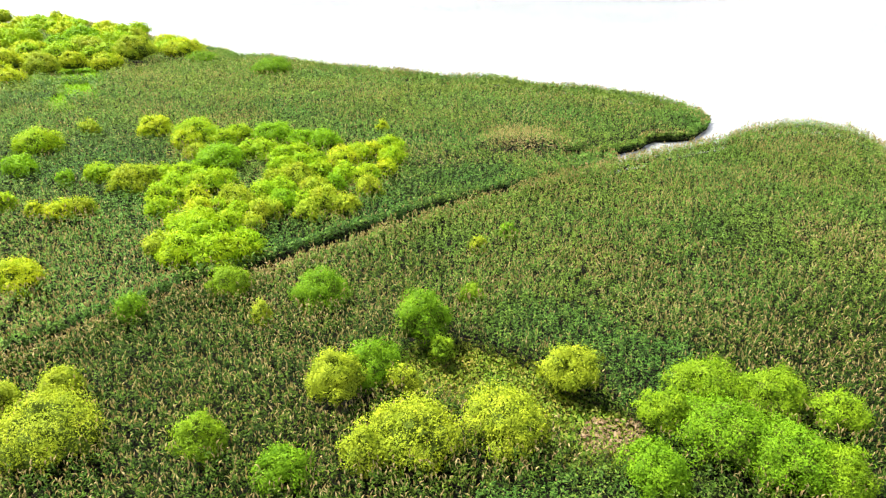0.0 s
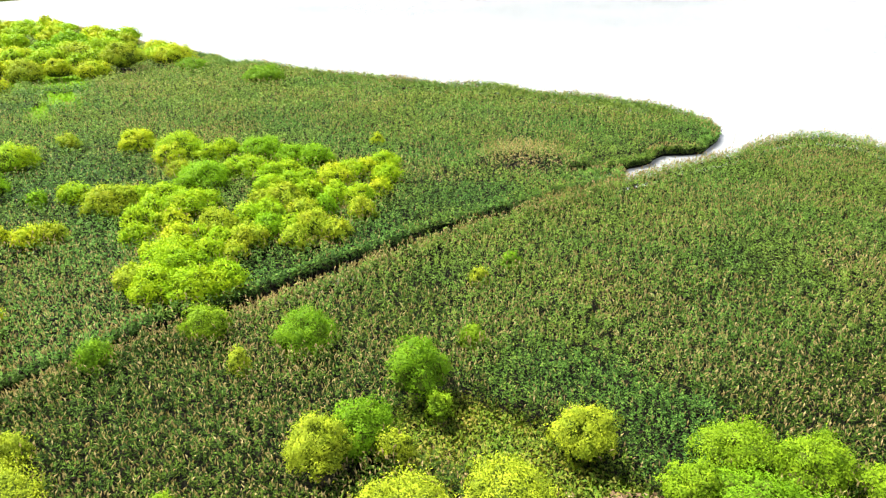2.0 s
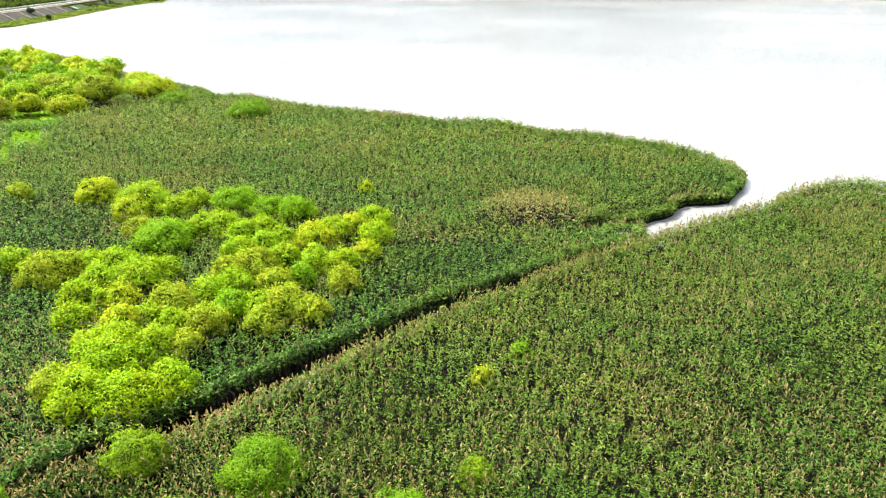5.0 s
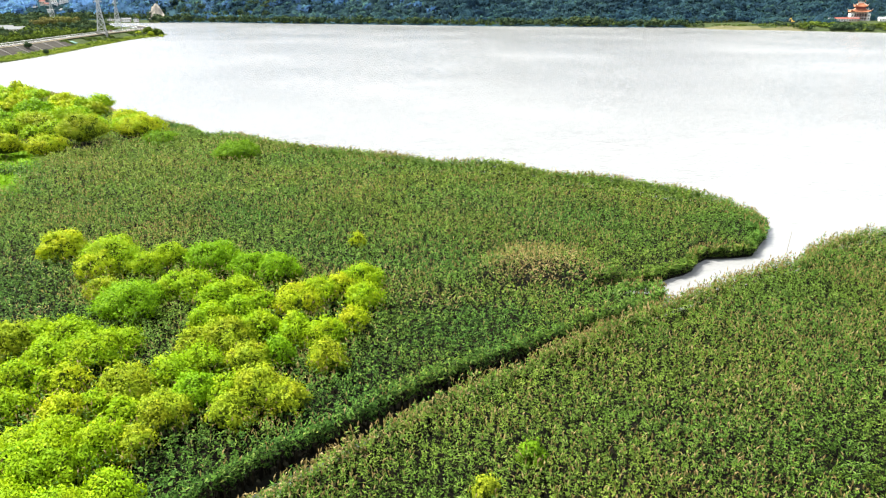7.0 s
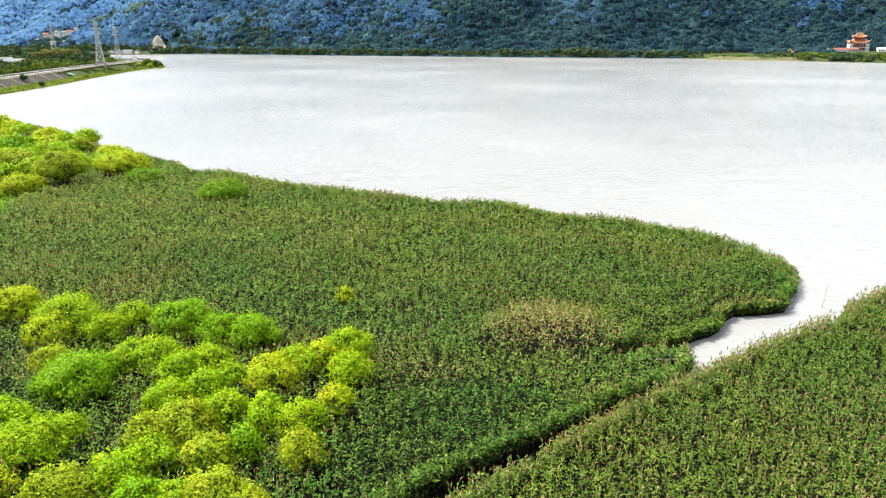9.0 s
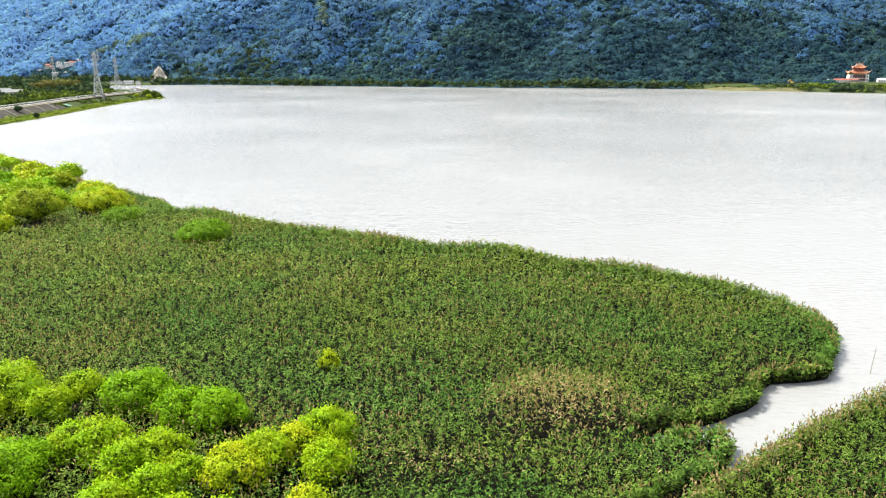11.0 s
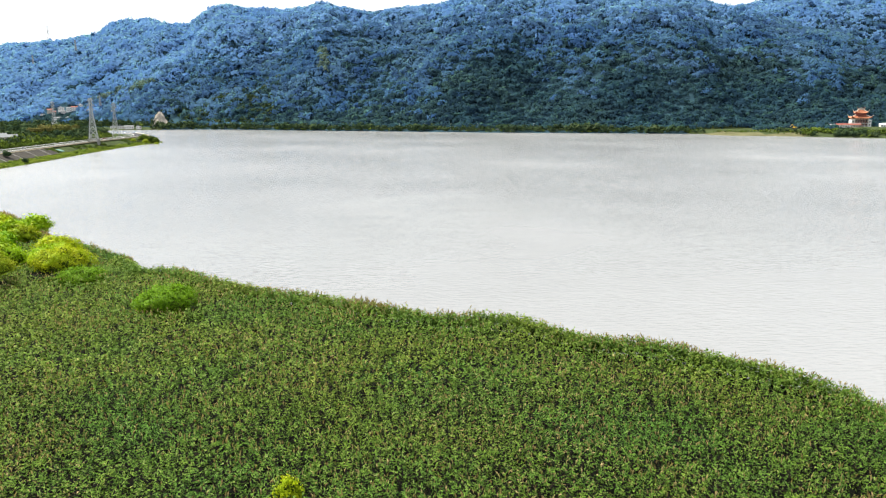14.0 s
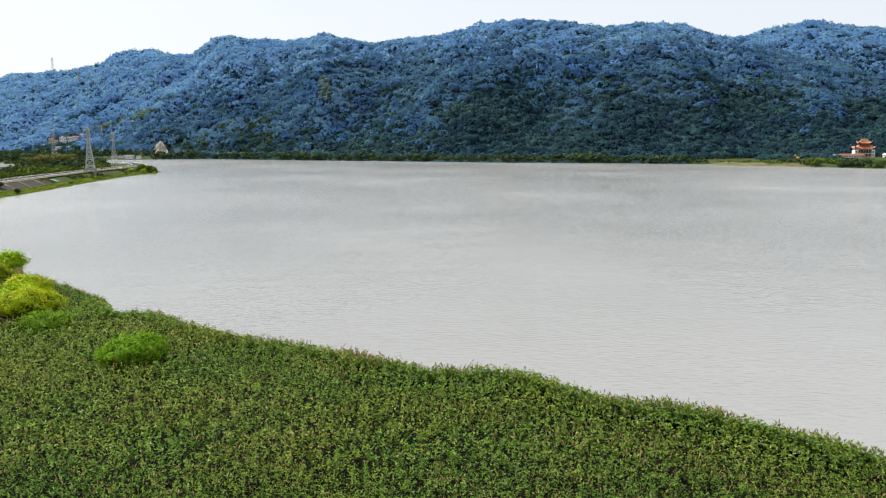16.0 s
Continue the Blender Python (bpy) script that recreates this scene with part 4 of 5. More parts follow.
def hill_woods():
    bs, ds = np.arange(-0.68, 0.68, 0.0074), 780 * np.exp(np.arange(0, 1.28, 0.0095))
    gb, gd = np.meshgrid(bs, ds)
    d = gd.ravel() * (1 + rng.uniform(-0.005, 0.005, gd.size))
    b = gb.ravel() + rng.uniform(-0.004, 0.004, gb.size)
    x, y = b * d, d + 74.0
    cb = [c[0] / (c[1] - 74.0) for c in RIDGE]
    crest = np.interp(b, cb, [c[1] - 74.0 for c in RIDGE])
    z = ground_z(x, y)
    quarry = ((x + 499) / 22) ** 2 + ((z - 14) / 18) ** 2 < 1
    behind = (d > crest + 12) & ((b < 0.33) | (d > 2120))
    keep = (z > np.where((x > -430) & (x < 335), 3.0, 4.5)) & ~behind & ~(quarry & (y < 1420)) & (shore_distance(x, y, BANK) > 27)
    keep &= ~((x < -330) & (y < 1262))
    keep &= ~((np.abs(x - 440) < 28) & (y < 985))
    keep &= ~((np.abs(x - 540) < 62) & (y < 1003))
    keep &= ~((d > crest + 40) & (z < 120))
    keep &= ~((np.abs(x + 820) < 50) & (y > 1535) & (y < 1618))      # the clearing with the hillside houses
    x, y, z, d = x[keep], y[keep], z[keep], d[keep]
    keep = rng.uniform(0, 1, len(x)) < 0.98
    x, y, z, d = x[keep], y[keep], z[keep], d[keep]
    r = d / 1200 * rng.uniform(6.0, 10.8, len(x)) * (1 + 0.25 * wave(x, y, 60.0, 0.7))
    # haze is put into the colour: least on the lower eastern slopes, most on the western and farther hills
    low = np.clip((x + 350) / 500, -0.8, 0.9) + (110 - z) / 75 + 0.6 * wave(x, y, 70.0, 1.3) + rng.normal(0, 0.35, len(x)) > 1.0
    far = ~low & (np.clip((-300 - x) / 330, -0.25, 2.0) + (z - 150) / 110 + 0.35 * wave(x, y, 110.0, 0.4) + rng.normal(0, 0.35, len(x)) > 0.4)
    for pick, name, material, calm, flat, label in ((~low & ~far, "forest", M_FOREST_HAZE, 0.6, 0.95, "broadleaf forest covering the hills beyond the river, blue haze in its colour"),
                                        (far, "far_forest", M_FAR_HAZE, 0.72, 0.95, "broadleaf forest on the farther hills, paler blue haze in its colour"),
                                        (low, "lower_forest", M_LOW_HAZE, 0.3, 0.95, "broadleaf forest on the lower slopes beyond the river, least haze in its colour")):
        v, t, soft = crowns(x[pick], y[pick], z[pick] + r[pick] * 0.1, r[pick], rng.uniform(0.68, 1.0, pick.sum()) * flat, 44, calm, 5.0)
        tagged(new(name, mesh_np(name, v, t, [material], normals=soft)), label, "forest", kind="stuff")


hill_woods()


def bank_line(y0, y1, inland, step=6.0):
    """Points along the near stretch of the west bank, so far inland of the water."""
    ctrl = [(-300, 383), (-252, 402), (-241, 430), (-242, 458), (-248, 505), (-260, 577), (-273, 668), (-277, 740), (-282, 800), (-305, 850), (-345, 905)]
    ys = np.arange(402.0, 905.0, step)
    xs = np.interp(ys, [c[1] for c in ctrl], [c[0] for c in ctrl])
    xs = np.convolve(np.pad(xs, 4, mode="edge"), np.ones(9) / 9, mode="valid")
    dx, dy = np.gradient(xs), np.gradient(ys)
    n = np.hypot(dx, dy)
    px, py = xs - dy / n * inland, ys + dx / n * inland
    keep = (ys >= y0) & (ys <= y1)
    return list(zip(px[keep], py[keep]))


def ribbon(bm, a, b, za, zb, thick=0.25):
    """A slab between two lines of points."""
    top_a, top_b = [bm.verts.new((x, y, za)) for x, y in a], [bm.verts.new((x, y, zb)) for x, y in b]
    low_a, low_b = [bm.verts.new((x, y, za - thick)) for x, y in a], [bm.verts.new((x, y, zb - thick)) for x, y in b]
    for i in range(len(a) - 1):
        bm.faces.new((top_a[i], top_a[i + 1], top_b[i + 1], top_b[i]))
        bm.faces.new((low_a[i], top_a[i], top_a[i + 1], low_a[i + 1]))
        bm.faces.new((low_b[i], top_b[i], top_b[i + 1], low_b[i + 1]))
    for q in ((low_a[0], top_a[0], top_b[0], low_b[0]), (low_a[-1], top_a[-1], top_b[-1], low_b[-1])):
        bm.faces.new(q)


def west_bank():
    bm = bmesh.new()
    ribbon(bm, bank_line(402, 905, 21), bank_line(402, 905, 33), 5.75, 5.75)
    road = part("road", bm, M_ASPHALT, None)
    tagged(road, "grey asphalt road along the top of the river embankment", "road", kind="structure")
    bm = bmesh.new()
    ribbon(bm, bank_line(402, 905, 18.4), bank_line(402, 905, 21), 5.9, 5.9, 0.4)
    walkway = part("pavement", bm, M_SOIL, None)
    tagged(walkway, "pale tan earth verge beside the embankment road", "pavement", kind="structure")
    for k, off in enumerate((33.4, 21.4)):
        rail = thing("guard_rail", "white guard rail along the embankment road", "guard rail", "guard rails of the road")
        bm = bmesh.new()
        line_a, line_b = bank_line(402, 905, off), bank_line(402, 905, off + 0.3)
        ribbon(bm, line_a, line_b, 6.65, 6.65, 0.32)
        part("rail", bm, M_WHITE, rail)
        bm = bmesh.new()
        box(bm, -0.15, -0.15, 0, 0.15, 0.15, 0.6)
        first = part("post", bm, M_STEEL, rail)
        first.location = (*line_a[0], 5.7)
        for x, y in line_a[1:]:
            o = new("post", first.data)
            o.parent, o.location = rail, (x, y, 5.7)
    slope = thing("embankment", "dark concrete embankment slope with pale ribs below the road", "embankment", kind="structure")
    bm = bmesh.new()
    ribbon(bm, bank_line(402, 560, 9.5), bank_line(402, 560, 18.4), 2.0, 5.6, 0.4)
    part("slope_face", bm, M_SLOPE, slope)
    lo, hi = bank_line(402, 560, 9.3, 2.0), bank_line(402, 560, 18.4, 2.0)
    for i in range(4, len(lo) - 6, 11):
        bm = bmesh.new()
        strut(bm, (*lo[i], 2.1), (*hi[i + 2], 5.8), 0.2, 0.2, 4)
        part("rib", bm, M_CONCRETE, slope, "pale concrete rib")
    cover = bmesh.new()
    ribbon(cover, bank_line(566, 575, 11, 3.0), bank_line(566, 575, 15, 3.0), 2.9, 4.4, 0.3)
    tagged(part("ground_cover", cover, M_TEAL, None), "teal sheet laid over the embankment slope", "sheet")
    for i, (y, off, m, word) in enumerate(((592, 24, M_WHITE, "white"), (640, 30, M_STEEL, "grey"), (668, 24.5, M_WHITE, "white"), (705, 30, M_RED, "red"), (548, 30, M_STEEL, "silver"), (735, 25, M_WHITE, "white"))):
        (x0, y0), (x1, y1) = bank_line(y, y + 14, off)[:2]
        car_at(x0, y0, 5.76, math.degrees(math.atan2(y1 - y0, x1 - x0)), m, word)


def car_at(x, y, z, turn, paint, word):
    car = thing("car", f"small {word} car on the embankment road", "car", "cars on the road", at=pose(x, y, z, 0, 0, turn))
    bm = bmesh.new()
    box(bm, -2.2, -0.9, 0.3, 2.2, 0.9, 0.95, 0.18)
    body = part("body", bm, paint, car)
    bm = bmesh.new()
    box(bm, -1.5, -0.78, 0.9, 0.9, 0.78, 1.5, 0.25)
    part("cabin", bm, M_DARK, car, "dark glazed cabin")
    for wx in (-1.4, 1.4):
        for wy in (-0.85, 0.85):
            bm = bmesh.new()
            strut(bm, (wx, wy - 0.1, 0.33), (wx, wy + 0.1, 0.33), 0.33, None, 10)
            part("wheel", bm, M_DARK, car)


west_bank()


def pylon(x, y, z, height, turn, label, thick=1.0):
    """A lattice tower: four tapering legs, cross braces, three pairs of arms."""
    ob = thing("transmission_tower", label, "pylon", "transmission towers", at=pose(x, y, z, 0, 0, turn))
    h, wb, wt, t = height, height * 0.1, height * 0.024, 0.34 * thick

    def half(f):
        return wt + (wb - wt) * max(0.0, 1 - f / 0.72) ** 1.05

    levels = [0, 0.16, 0.3, 0.42, 0.52, 0.6, 0.67, 0.73, 0.79, 0.85, 0.91, 1.0]
    for sx, sy in ((-1, -1), (1, -1), (1, 1), (-1, 1)):
        bm = bmesh.new()
        for a, b in zip(levels, levels[1:]):
            strut(bm, (sx * half(a), sy * half(a), a * h), (sx * half(b), sy * half(b), b * h), t, t * 0.9)
        part("leg", bm, M_STEEL, ob)
    bm = bmesh.new()
    for a, b in zip(levels, levels[1:]):
        wa, w2 = half(a), half(b)
        for (ax, ay), (bx, by) in (((-1, -1), (1, -1)), ((1, -1), (1, 1)), ((1, 1), (-1, 1)), ((-1, 1), (-1, -1))):
            strut(bm, (ax * wa, ay * wa, a * h), (bx * w2, by * w2, b * h), t * 0.6)
            strut(bm, (bx * wa, by * wa, a * h), (ax * w2, ay * w2, b * h), t * 0.6)
            strut(bm, (ax * w2, ay * w2, b * h), (bx * w2, by * w2, b * h), t * 0.6)
    part("bracing", bm, M_STEEL, ob, "crossed steel lattice bracing")
    for f, reach in ((0.74, 0.085), (0.84, 0.075), (0.94, 0.062)):
        for s in (-1, 1):
            bm = bmesh.new()
            tip = (s * reach * h, 0, f * h)
            for sy in (-1, 1):
                strut(bm, (s * half(f), sy * half(f), f * h), tip, t * 0.7)
                strut(bm, (s * half(f), sy * half(f), (f + 0.05) * h), tip, t * 0.6)
            arm = part("crossarm", bm, M_STEEL, ob)
            bm = bmesh.new()
            strut(bm, (tip[0], 0, tip[2]), (tip[0], 0, tip[2] - 0.04 * h), t * 0.8, None, 6)
            part("insulator", bm, M_DARK, arm, "hanging insulator string")
    for sx in (-1, 1):
        for sy in (-1, 1):
            bm = bmesh.new()
            box(bm, sx * wb - 0.7, sy * wb - 0.7, -1.2, sx * wb + 0.7, sy * wb + 0.7, 0.5)
            part("footing", bm, M_CONCRETE, ob, "concrete footing")
    return ob


tower = pylon(-289.2, 654, 4.6, 37.0, 20, "grey steel lattice transmission tower on a concrete frame beside the road")
bm = bmesh.new()
for sx in (-1, 1):
    box(bm, sx * 3.7 - 0.5, -4.6, 2.9, sx * 3.7 + 0.5, 4.6, 3.8, 0.1)
    box(bm, -4.6, sx * 3.7 - 0.5, 2.95, 4.6, sx * 3.7 + 0.5, 3.85, 0.1)
    for sy in (-1, 1):
        box(bm, sx * 3.7 - 0.55, sy * 3.7 - 0.55, -2.5, sx * 3.7 + 0.55, sy * 3.7 + 0.55, 3.2, 0.1)
part("base_frame", bm, M_CONCRETE, tower, "weathered concrete base frame")
pylon(-367, 864, 4.2, 36.0, 25, "grey steel lattice transmission tower among bank trees")
pylon(-564.5, 1100, 7.0, 38.0, 30, "distant grey steel lattice transmission tower behind trees", 1.1)
for hx, hy, hh in ((-964, 1974, 27), (-1081, 1974, 24), (-722, 1574, 24)):
    pylon(hx, hy, float(ground_z(hx, hy)) + 8, hh, 15, "small pale transmission tower on the wooded hillside", 1.6)
pylon(-1315, 2494, 250, 60, 10, "tall faint mast on the hill crest", 0.5)


# ---- trees behind the road, along the far shore and on the spit ----
def woods(name, label, px, py, radius, material, sink=0.5, lift=0.0, category="trees"):
    z = np.array(ground_z(px, py))
    v, t, soft = crowns(px, py, z + radius * sink + lift, radius, rng.uniform(0.75, 1.15, len(px)))
    tagged(new(name, mesh_np(name, v, t, [material], normals=soft)), label, category, kind="stuff")


gx = rng.uniform(-900, -290, 4200)
gy = 470 + 960 * rng.uniform(0, 1, 4200) ** 1.2
bd = shore_distance(gx, gy, BANK)
ok = (bd > 41) & (np.abs(gx + 292) + np.abs(gy - 654) > 16) & (gx > -0.72 * (gy - 74) - 20) & (wave(gx, gy, 40.0, 0.6) > -0.85) & ~((gy > 1150) & (gy < 1262) & (gx > -600))
pale = ok & (wave(gx, gy, 24.0, 1.6) > 0.45)
ok &= ~pale & (bd > 41 + np.clip((840 - gy) / 8, 0, 26))
bamboo = ((gx + 446) / 21) ** 2 + ((gy - 880) / 30) ** 2 < 1
ok &= ~bamboo & ~(((gx + 420) / 22) ** 2 + ((gy - 830) / 28) ** 2 < 1)
woods("bank_trees", "dark green broadleaf trees behind the embankment road", gx[ok], gy[ok], rng.uniform(2.8, 8.6, ok.sum()) * np.clip((gy[ok] - 420) / 560, 0.5, 1), M_GROVE, 0.45)
woods("bank_thicket", "pale olive clumps among the trees behind the road", gx[pale], gy[pale], rng.uniform(2.5, 4.6, pale.sum()), M_SHORE, 0.6)
hx, hy = rng.uniform(-468, -424, 100), rng.uniform(850, 910, 100)
bamboo = ((hx + 446) / 21) ** 2 + ((hy - 880) / 30) ** 2 < 1
woods("bank_bamboo", "tan and pale olive bamboo grove among the trees behind the road", hx[bamboo], hy[bamboo], rng.uniform(2.4, 4.4, bamboo.sum()), M_BAMBOO, 2.0)
hx, hy = rng.uniform(-560, -290, 5200), rng.uniform(480, 880, 5200)
bd = shore_distance(hx, hy, BANK)
ok = (bd > 37) & (bd < 78) & (np.abs(hx + 292) + np.abs(hy - 654) > 14) & (wave(hx, hy, 13.0, 0.9) > -0.35)
woods("roadside_bushes", "olive and green bushes and tall grass beside the road", hx[ok], hy[ok], rng.uniform(1.0, 2.6, ok.sum()), M_SHORE)
hx, hy = rng.uniform(-810, -760, 110), rng.uniform(1536, 1546, 110)
hx, hy = np.concatenate([hx, rng.uniform(-868, -776, 240)]), np.concatenate([hy, rng.uniform(1556, 1588, 240)])
woods("garden_bushes", "green bushes and small trees below the hillside houses", hx, hy, rng.uniform(1.6, 3.6, len(hx)), M_LOW_HAZE, 0.3)
k = 14000
gy = rng.uniform(404, 768, k)
off = rng.uniform(0.2, 9.5, k)
gx = np.interp(gy, [c[1] for c in BANK[3:11]], [c[0] for c in BANK[3:11]]) - off
tall = 0.3 + 1.3 * np.clip(wave(gx, gy, 5.0, 0.8) + 0.3, 0, 1)
gz = np.array(ground_z(gx, gy)) + rng.uniform(0, 1, k) * tall
v, t, soft = leaf_cloud(np.stack([gx, gy, gz], 1), np.stack([rng.normal(0, 0.5, k), rng.normal(0, 0.5, k), np.ones(k)], 1), 0.5, 0.3)
tagged(new("bank_grass", mesh_np("bank_grass", v, t, [M_BANKGRASS], normals=soft)), "bright yellow-green grass and weeds along the water's edge", "grass", kind="stuff")
k = 420
gy = rng.uniform(540, 770, k)
off = rng.uniform(2, 17, k)
gx = np.interp(gy, [c[1] for c in BANK[3:11]], [c[0] for c in BANK[3:11]]) - off
ok = wave(gx, gy, 9.0, 0.5) > 0.0
woods("bank_bushes", "olive and green weeds and low bushes on the embankment slope", gx[ok], gy[ok], rng.uniform(0.5, 1.5, ok.sum()), M_SHORE, 0.3, category="bushes")
for x, y, r, h in ((-281, 752, 4.2, 7.0), (-274, 744, 3.6, 6.0), (-287, 744, 4.0, 6.4), (-279, 733, 3.2, 4.6), (-290, 757, 3.4, 5.6), (-283, 764, 3.4, 5.0), (-288, 727, 2.4, 3.2), (-270, 735, 2.4, 3.4)):
    shrub(x, y, r * 2, h, (M_SHORE, "olive green") if h > 4.8 else O, size=0.5, group="shrubs on the far spit")
for x, y, r in ((-260.1, 487.0, 2.6), (-247.9, 484.2, 1.9)):
    shrub(x, y, r * 2, r * 1.7, (M_GROVE, "dark green"), size=0.4, group="bushes on the embankment")


def hill_patch(name, label, b0, b1, z0, z1, tilt, count, material):
    """Low bushes that stand a little over the forest within a strip of the hillside."""
    b, d = rng.uniform(b0, b1, count * 60), rng.uniform(1000, 1900, count * 60)
    x, y = b * d, d + 74.0
    z = ground_z(x, y)
    f = (z - z0) / (z1 - z0)
    mid = (b - b0) / (b1 - b0) - 0.5 - tilt * (f - 0.5) + 0.12 * wave(x, z, 9.0, 0.7)
    keep = np.flatnonzero((f > 0) & (f < 1) & (np.abs(mid) < 0.5 - 0.45 * abs(tilt)))[:count]
    woods(name, label, x[keep], y[keep], rng.uniform(3.0, 6.5, len(keep)), material, 0.5, 6.0, category="bushes")


hill_patch("grassy_scar", "pale green strip of low scrub down the wooded hillside", -0.169, -0.157, 92, 138, 0.0, 70, M_SCRUB)
hill_patch("bamboo_slope", "pale green bamboo on a spur of the wooded hill", -0.49, -0.40, 48, 84, 0.8, 150, M_SCRUB)
# the far shore
pts = BANK[17:27]
px, py = [], []
for (x0, y0), (x1, y1) in zip(pts, pts[1:]):
    n = int(math.hypot(x1 - x0, y1 - y0) / 0.75)
    f, q = rng.uniform(0, 1, n), rng.uniform(0, 1, n)
    side = 2.0 + 7.0 * q + np.where(rng.uniform(0, 1, n) < 0.65, 9.0 + 14 * q, 0)
    nx, ny = -(y1 - y0), (x1 - x0)
    s = math.hypot(nx, ny)
    px.append(x0 + (x1 - x0) * f + nx / s * side)
    py.append(y0 + (y1 - y0) * f + ny / s * side)
px, py = np.concatenate(px), np.concatenate(py)
gate = (wave(px, py, 25.0, 1.9) > -0.9) & (px > -478)
front = gate & (rng.uniform(0, 1, len(px)) < 0.4)
gate &= ~front
woods("shore_thicket", "pale green bushes and tall grass at the water's edge of the far shore", px[front], py[front], rng.uniform(1.0, 2.6, front.sum()), M_SHORE, 0.4, category="bushes")
woods("shore_bushes", "dark green bushes and small trees along the far shore", px[gate], py[gate], rng.uniform(1.6, 5.4, gate.sum()) * (1 + 0.3 * wave(px[gate], py[gate], 30.0, 0.3)), M_GROVE, 0.5)
px, py = rng.uniform(415, 640, 4600), rng.uniform(740, 960, 4600)
bd = shore_distance(px, py, BANK)
ok = (bd > 1.5) & (bd < 60) & (py < 945) & (wave(px, py, 16.0, 0.4) > -0.75)
ok &= ~((np.abs(px - 436) < 7) & (py < 960))
size = rng.uniform(1.4, 3.8, len(px)) * (1 + 0.25 * wave(px, py, 18.0, 1.2))
dark = ok & (wave(px, py, 22.0, 2.4) + rng.normal(0, 0.4, len(px)) > 0.0)
ok &= ~dark
woods("terrace_bushes", "yellow-green bushes on the bank before the temple", px[ok], py[ok], size[ok] * 0.85, M_SHORE, 0.5)
woods("terrace_trees", "dark green small trees on the bank before the temple", px[dark], py[dark], size[dark], M_GROVE, 0.5)
px, py = rng.uniform(345, 440, 160), rng.uniform(885, 965, 160)
bd = shore_distance(px, py, BANK)
ok = (bd > 6) & (wave(px, py, 14.0, 0.3) > -0.3)
woods("spit_grass", "tufts of green grass on the sandy spit", px[ok], py[ok], rng.uniform(0.8, 1.8, ok.sum()), M_SHORE, 0.2, category="grass")
bm = bmesh.new()
line = [(-380, 1268), (-300, 1233), (-152, 1163), (-62, 1125), (58, 1069), (170, 1038)]
ribbon(bm, line, [(x + 0.5, y + 0.9) for x, y in line], 4.6, 4.6, 1.3)
tagged(part("road_parapet", bm, M_CONCRETE, None), "pale concrete parapet of the road along the far shore", "parapet", kind="structure")
for i in range(14):
    f = i / 13
    x, y = -330 + 500 * f, float(np.interp(-330 + 500 * f, [p[0] for p in line], [p[1] for p in line])) + 4
    lamp = thing("street_lamp", "slim grey street lamp on the far shore road", "street lamp", "street lamps on the far shore", at=pose(x, y, 3.1))
    bm = bmesh.new()
    strut(bm, (0, 0, 0), (0, 0, 8.5), 0.2, 0.14, 6)
    part("pole", bm, M_STEEL, lamp)
    bm = bmesh.new()
    strut(bm, (0, 0, 8.4), (0, -1.8, 8.8), 0.13, 0.1, 5)
    part("arm", bm, M_STEEL, lamp)
    bm = bmesh.new()
    box(bm, -0.2, -2.5, 8.7, 0.2, -1.7, 8.95, 0.05)
    part("lamp_head", bm, M_WHITE, lamp)

# pale quarry face at the foot of the hill
q = thing("quarry_face", "pale bare rock face cut into the foot of the hill", "rock face", kind="structure", at=pose(-497, 1316, 8))
n = 22
u, w = np.meshgrid(np.linspace(-1, 1, n), np.linspace(0, 1, n))
rx = u * 15 * (1 - 0.48 * w) - 4 * w + 1.2 * wave(w * 10, u * 3, 1.3, 0.4)
rz = w * 26 * (1 - 0.25 * u * u) - 4
ry = w * 15 + 0.9 * wave(u * 9, w * 12, 2.6, 0.8) + 0.5 * wave(u * 9, w * 12, 0.6, 1.8)
a = (np.arange(n - 1)[:, None] * n + np.arange(n - 1)[None]).ravel()
part_np("rock", np.stack([rx, ry, rz], -1).reshape(-1, 3), np.stack([a, a + 1, a + 1 + n, a + n], 1), M_ROCK, q)


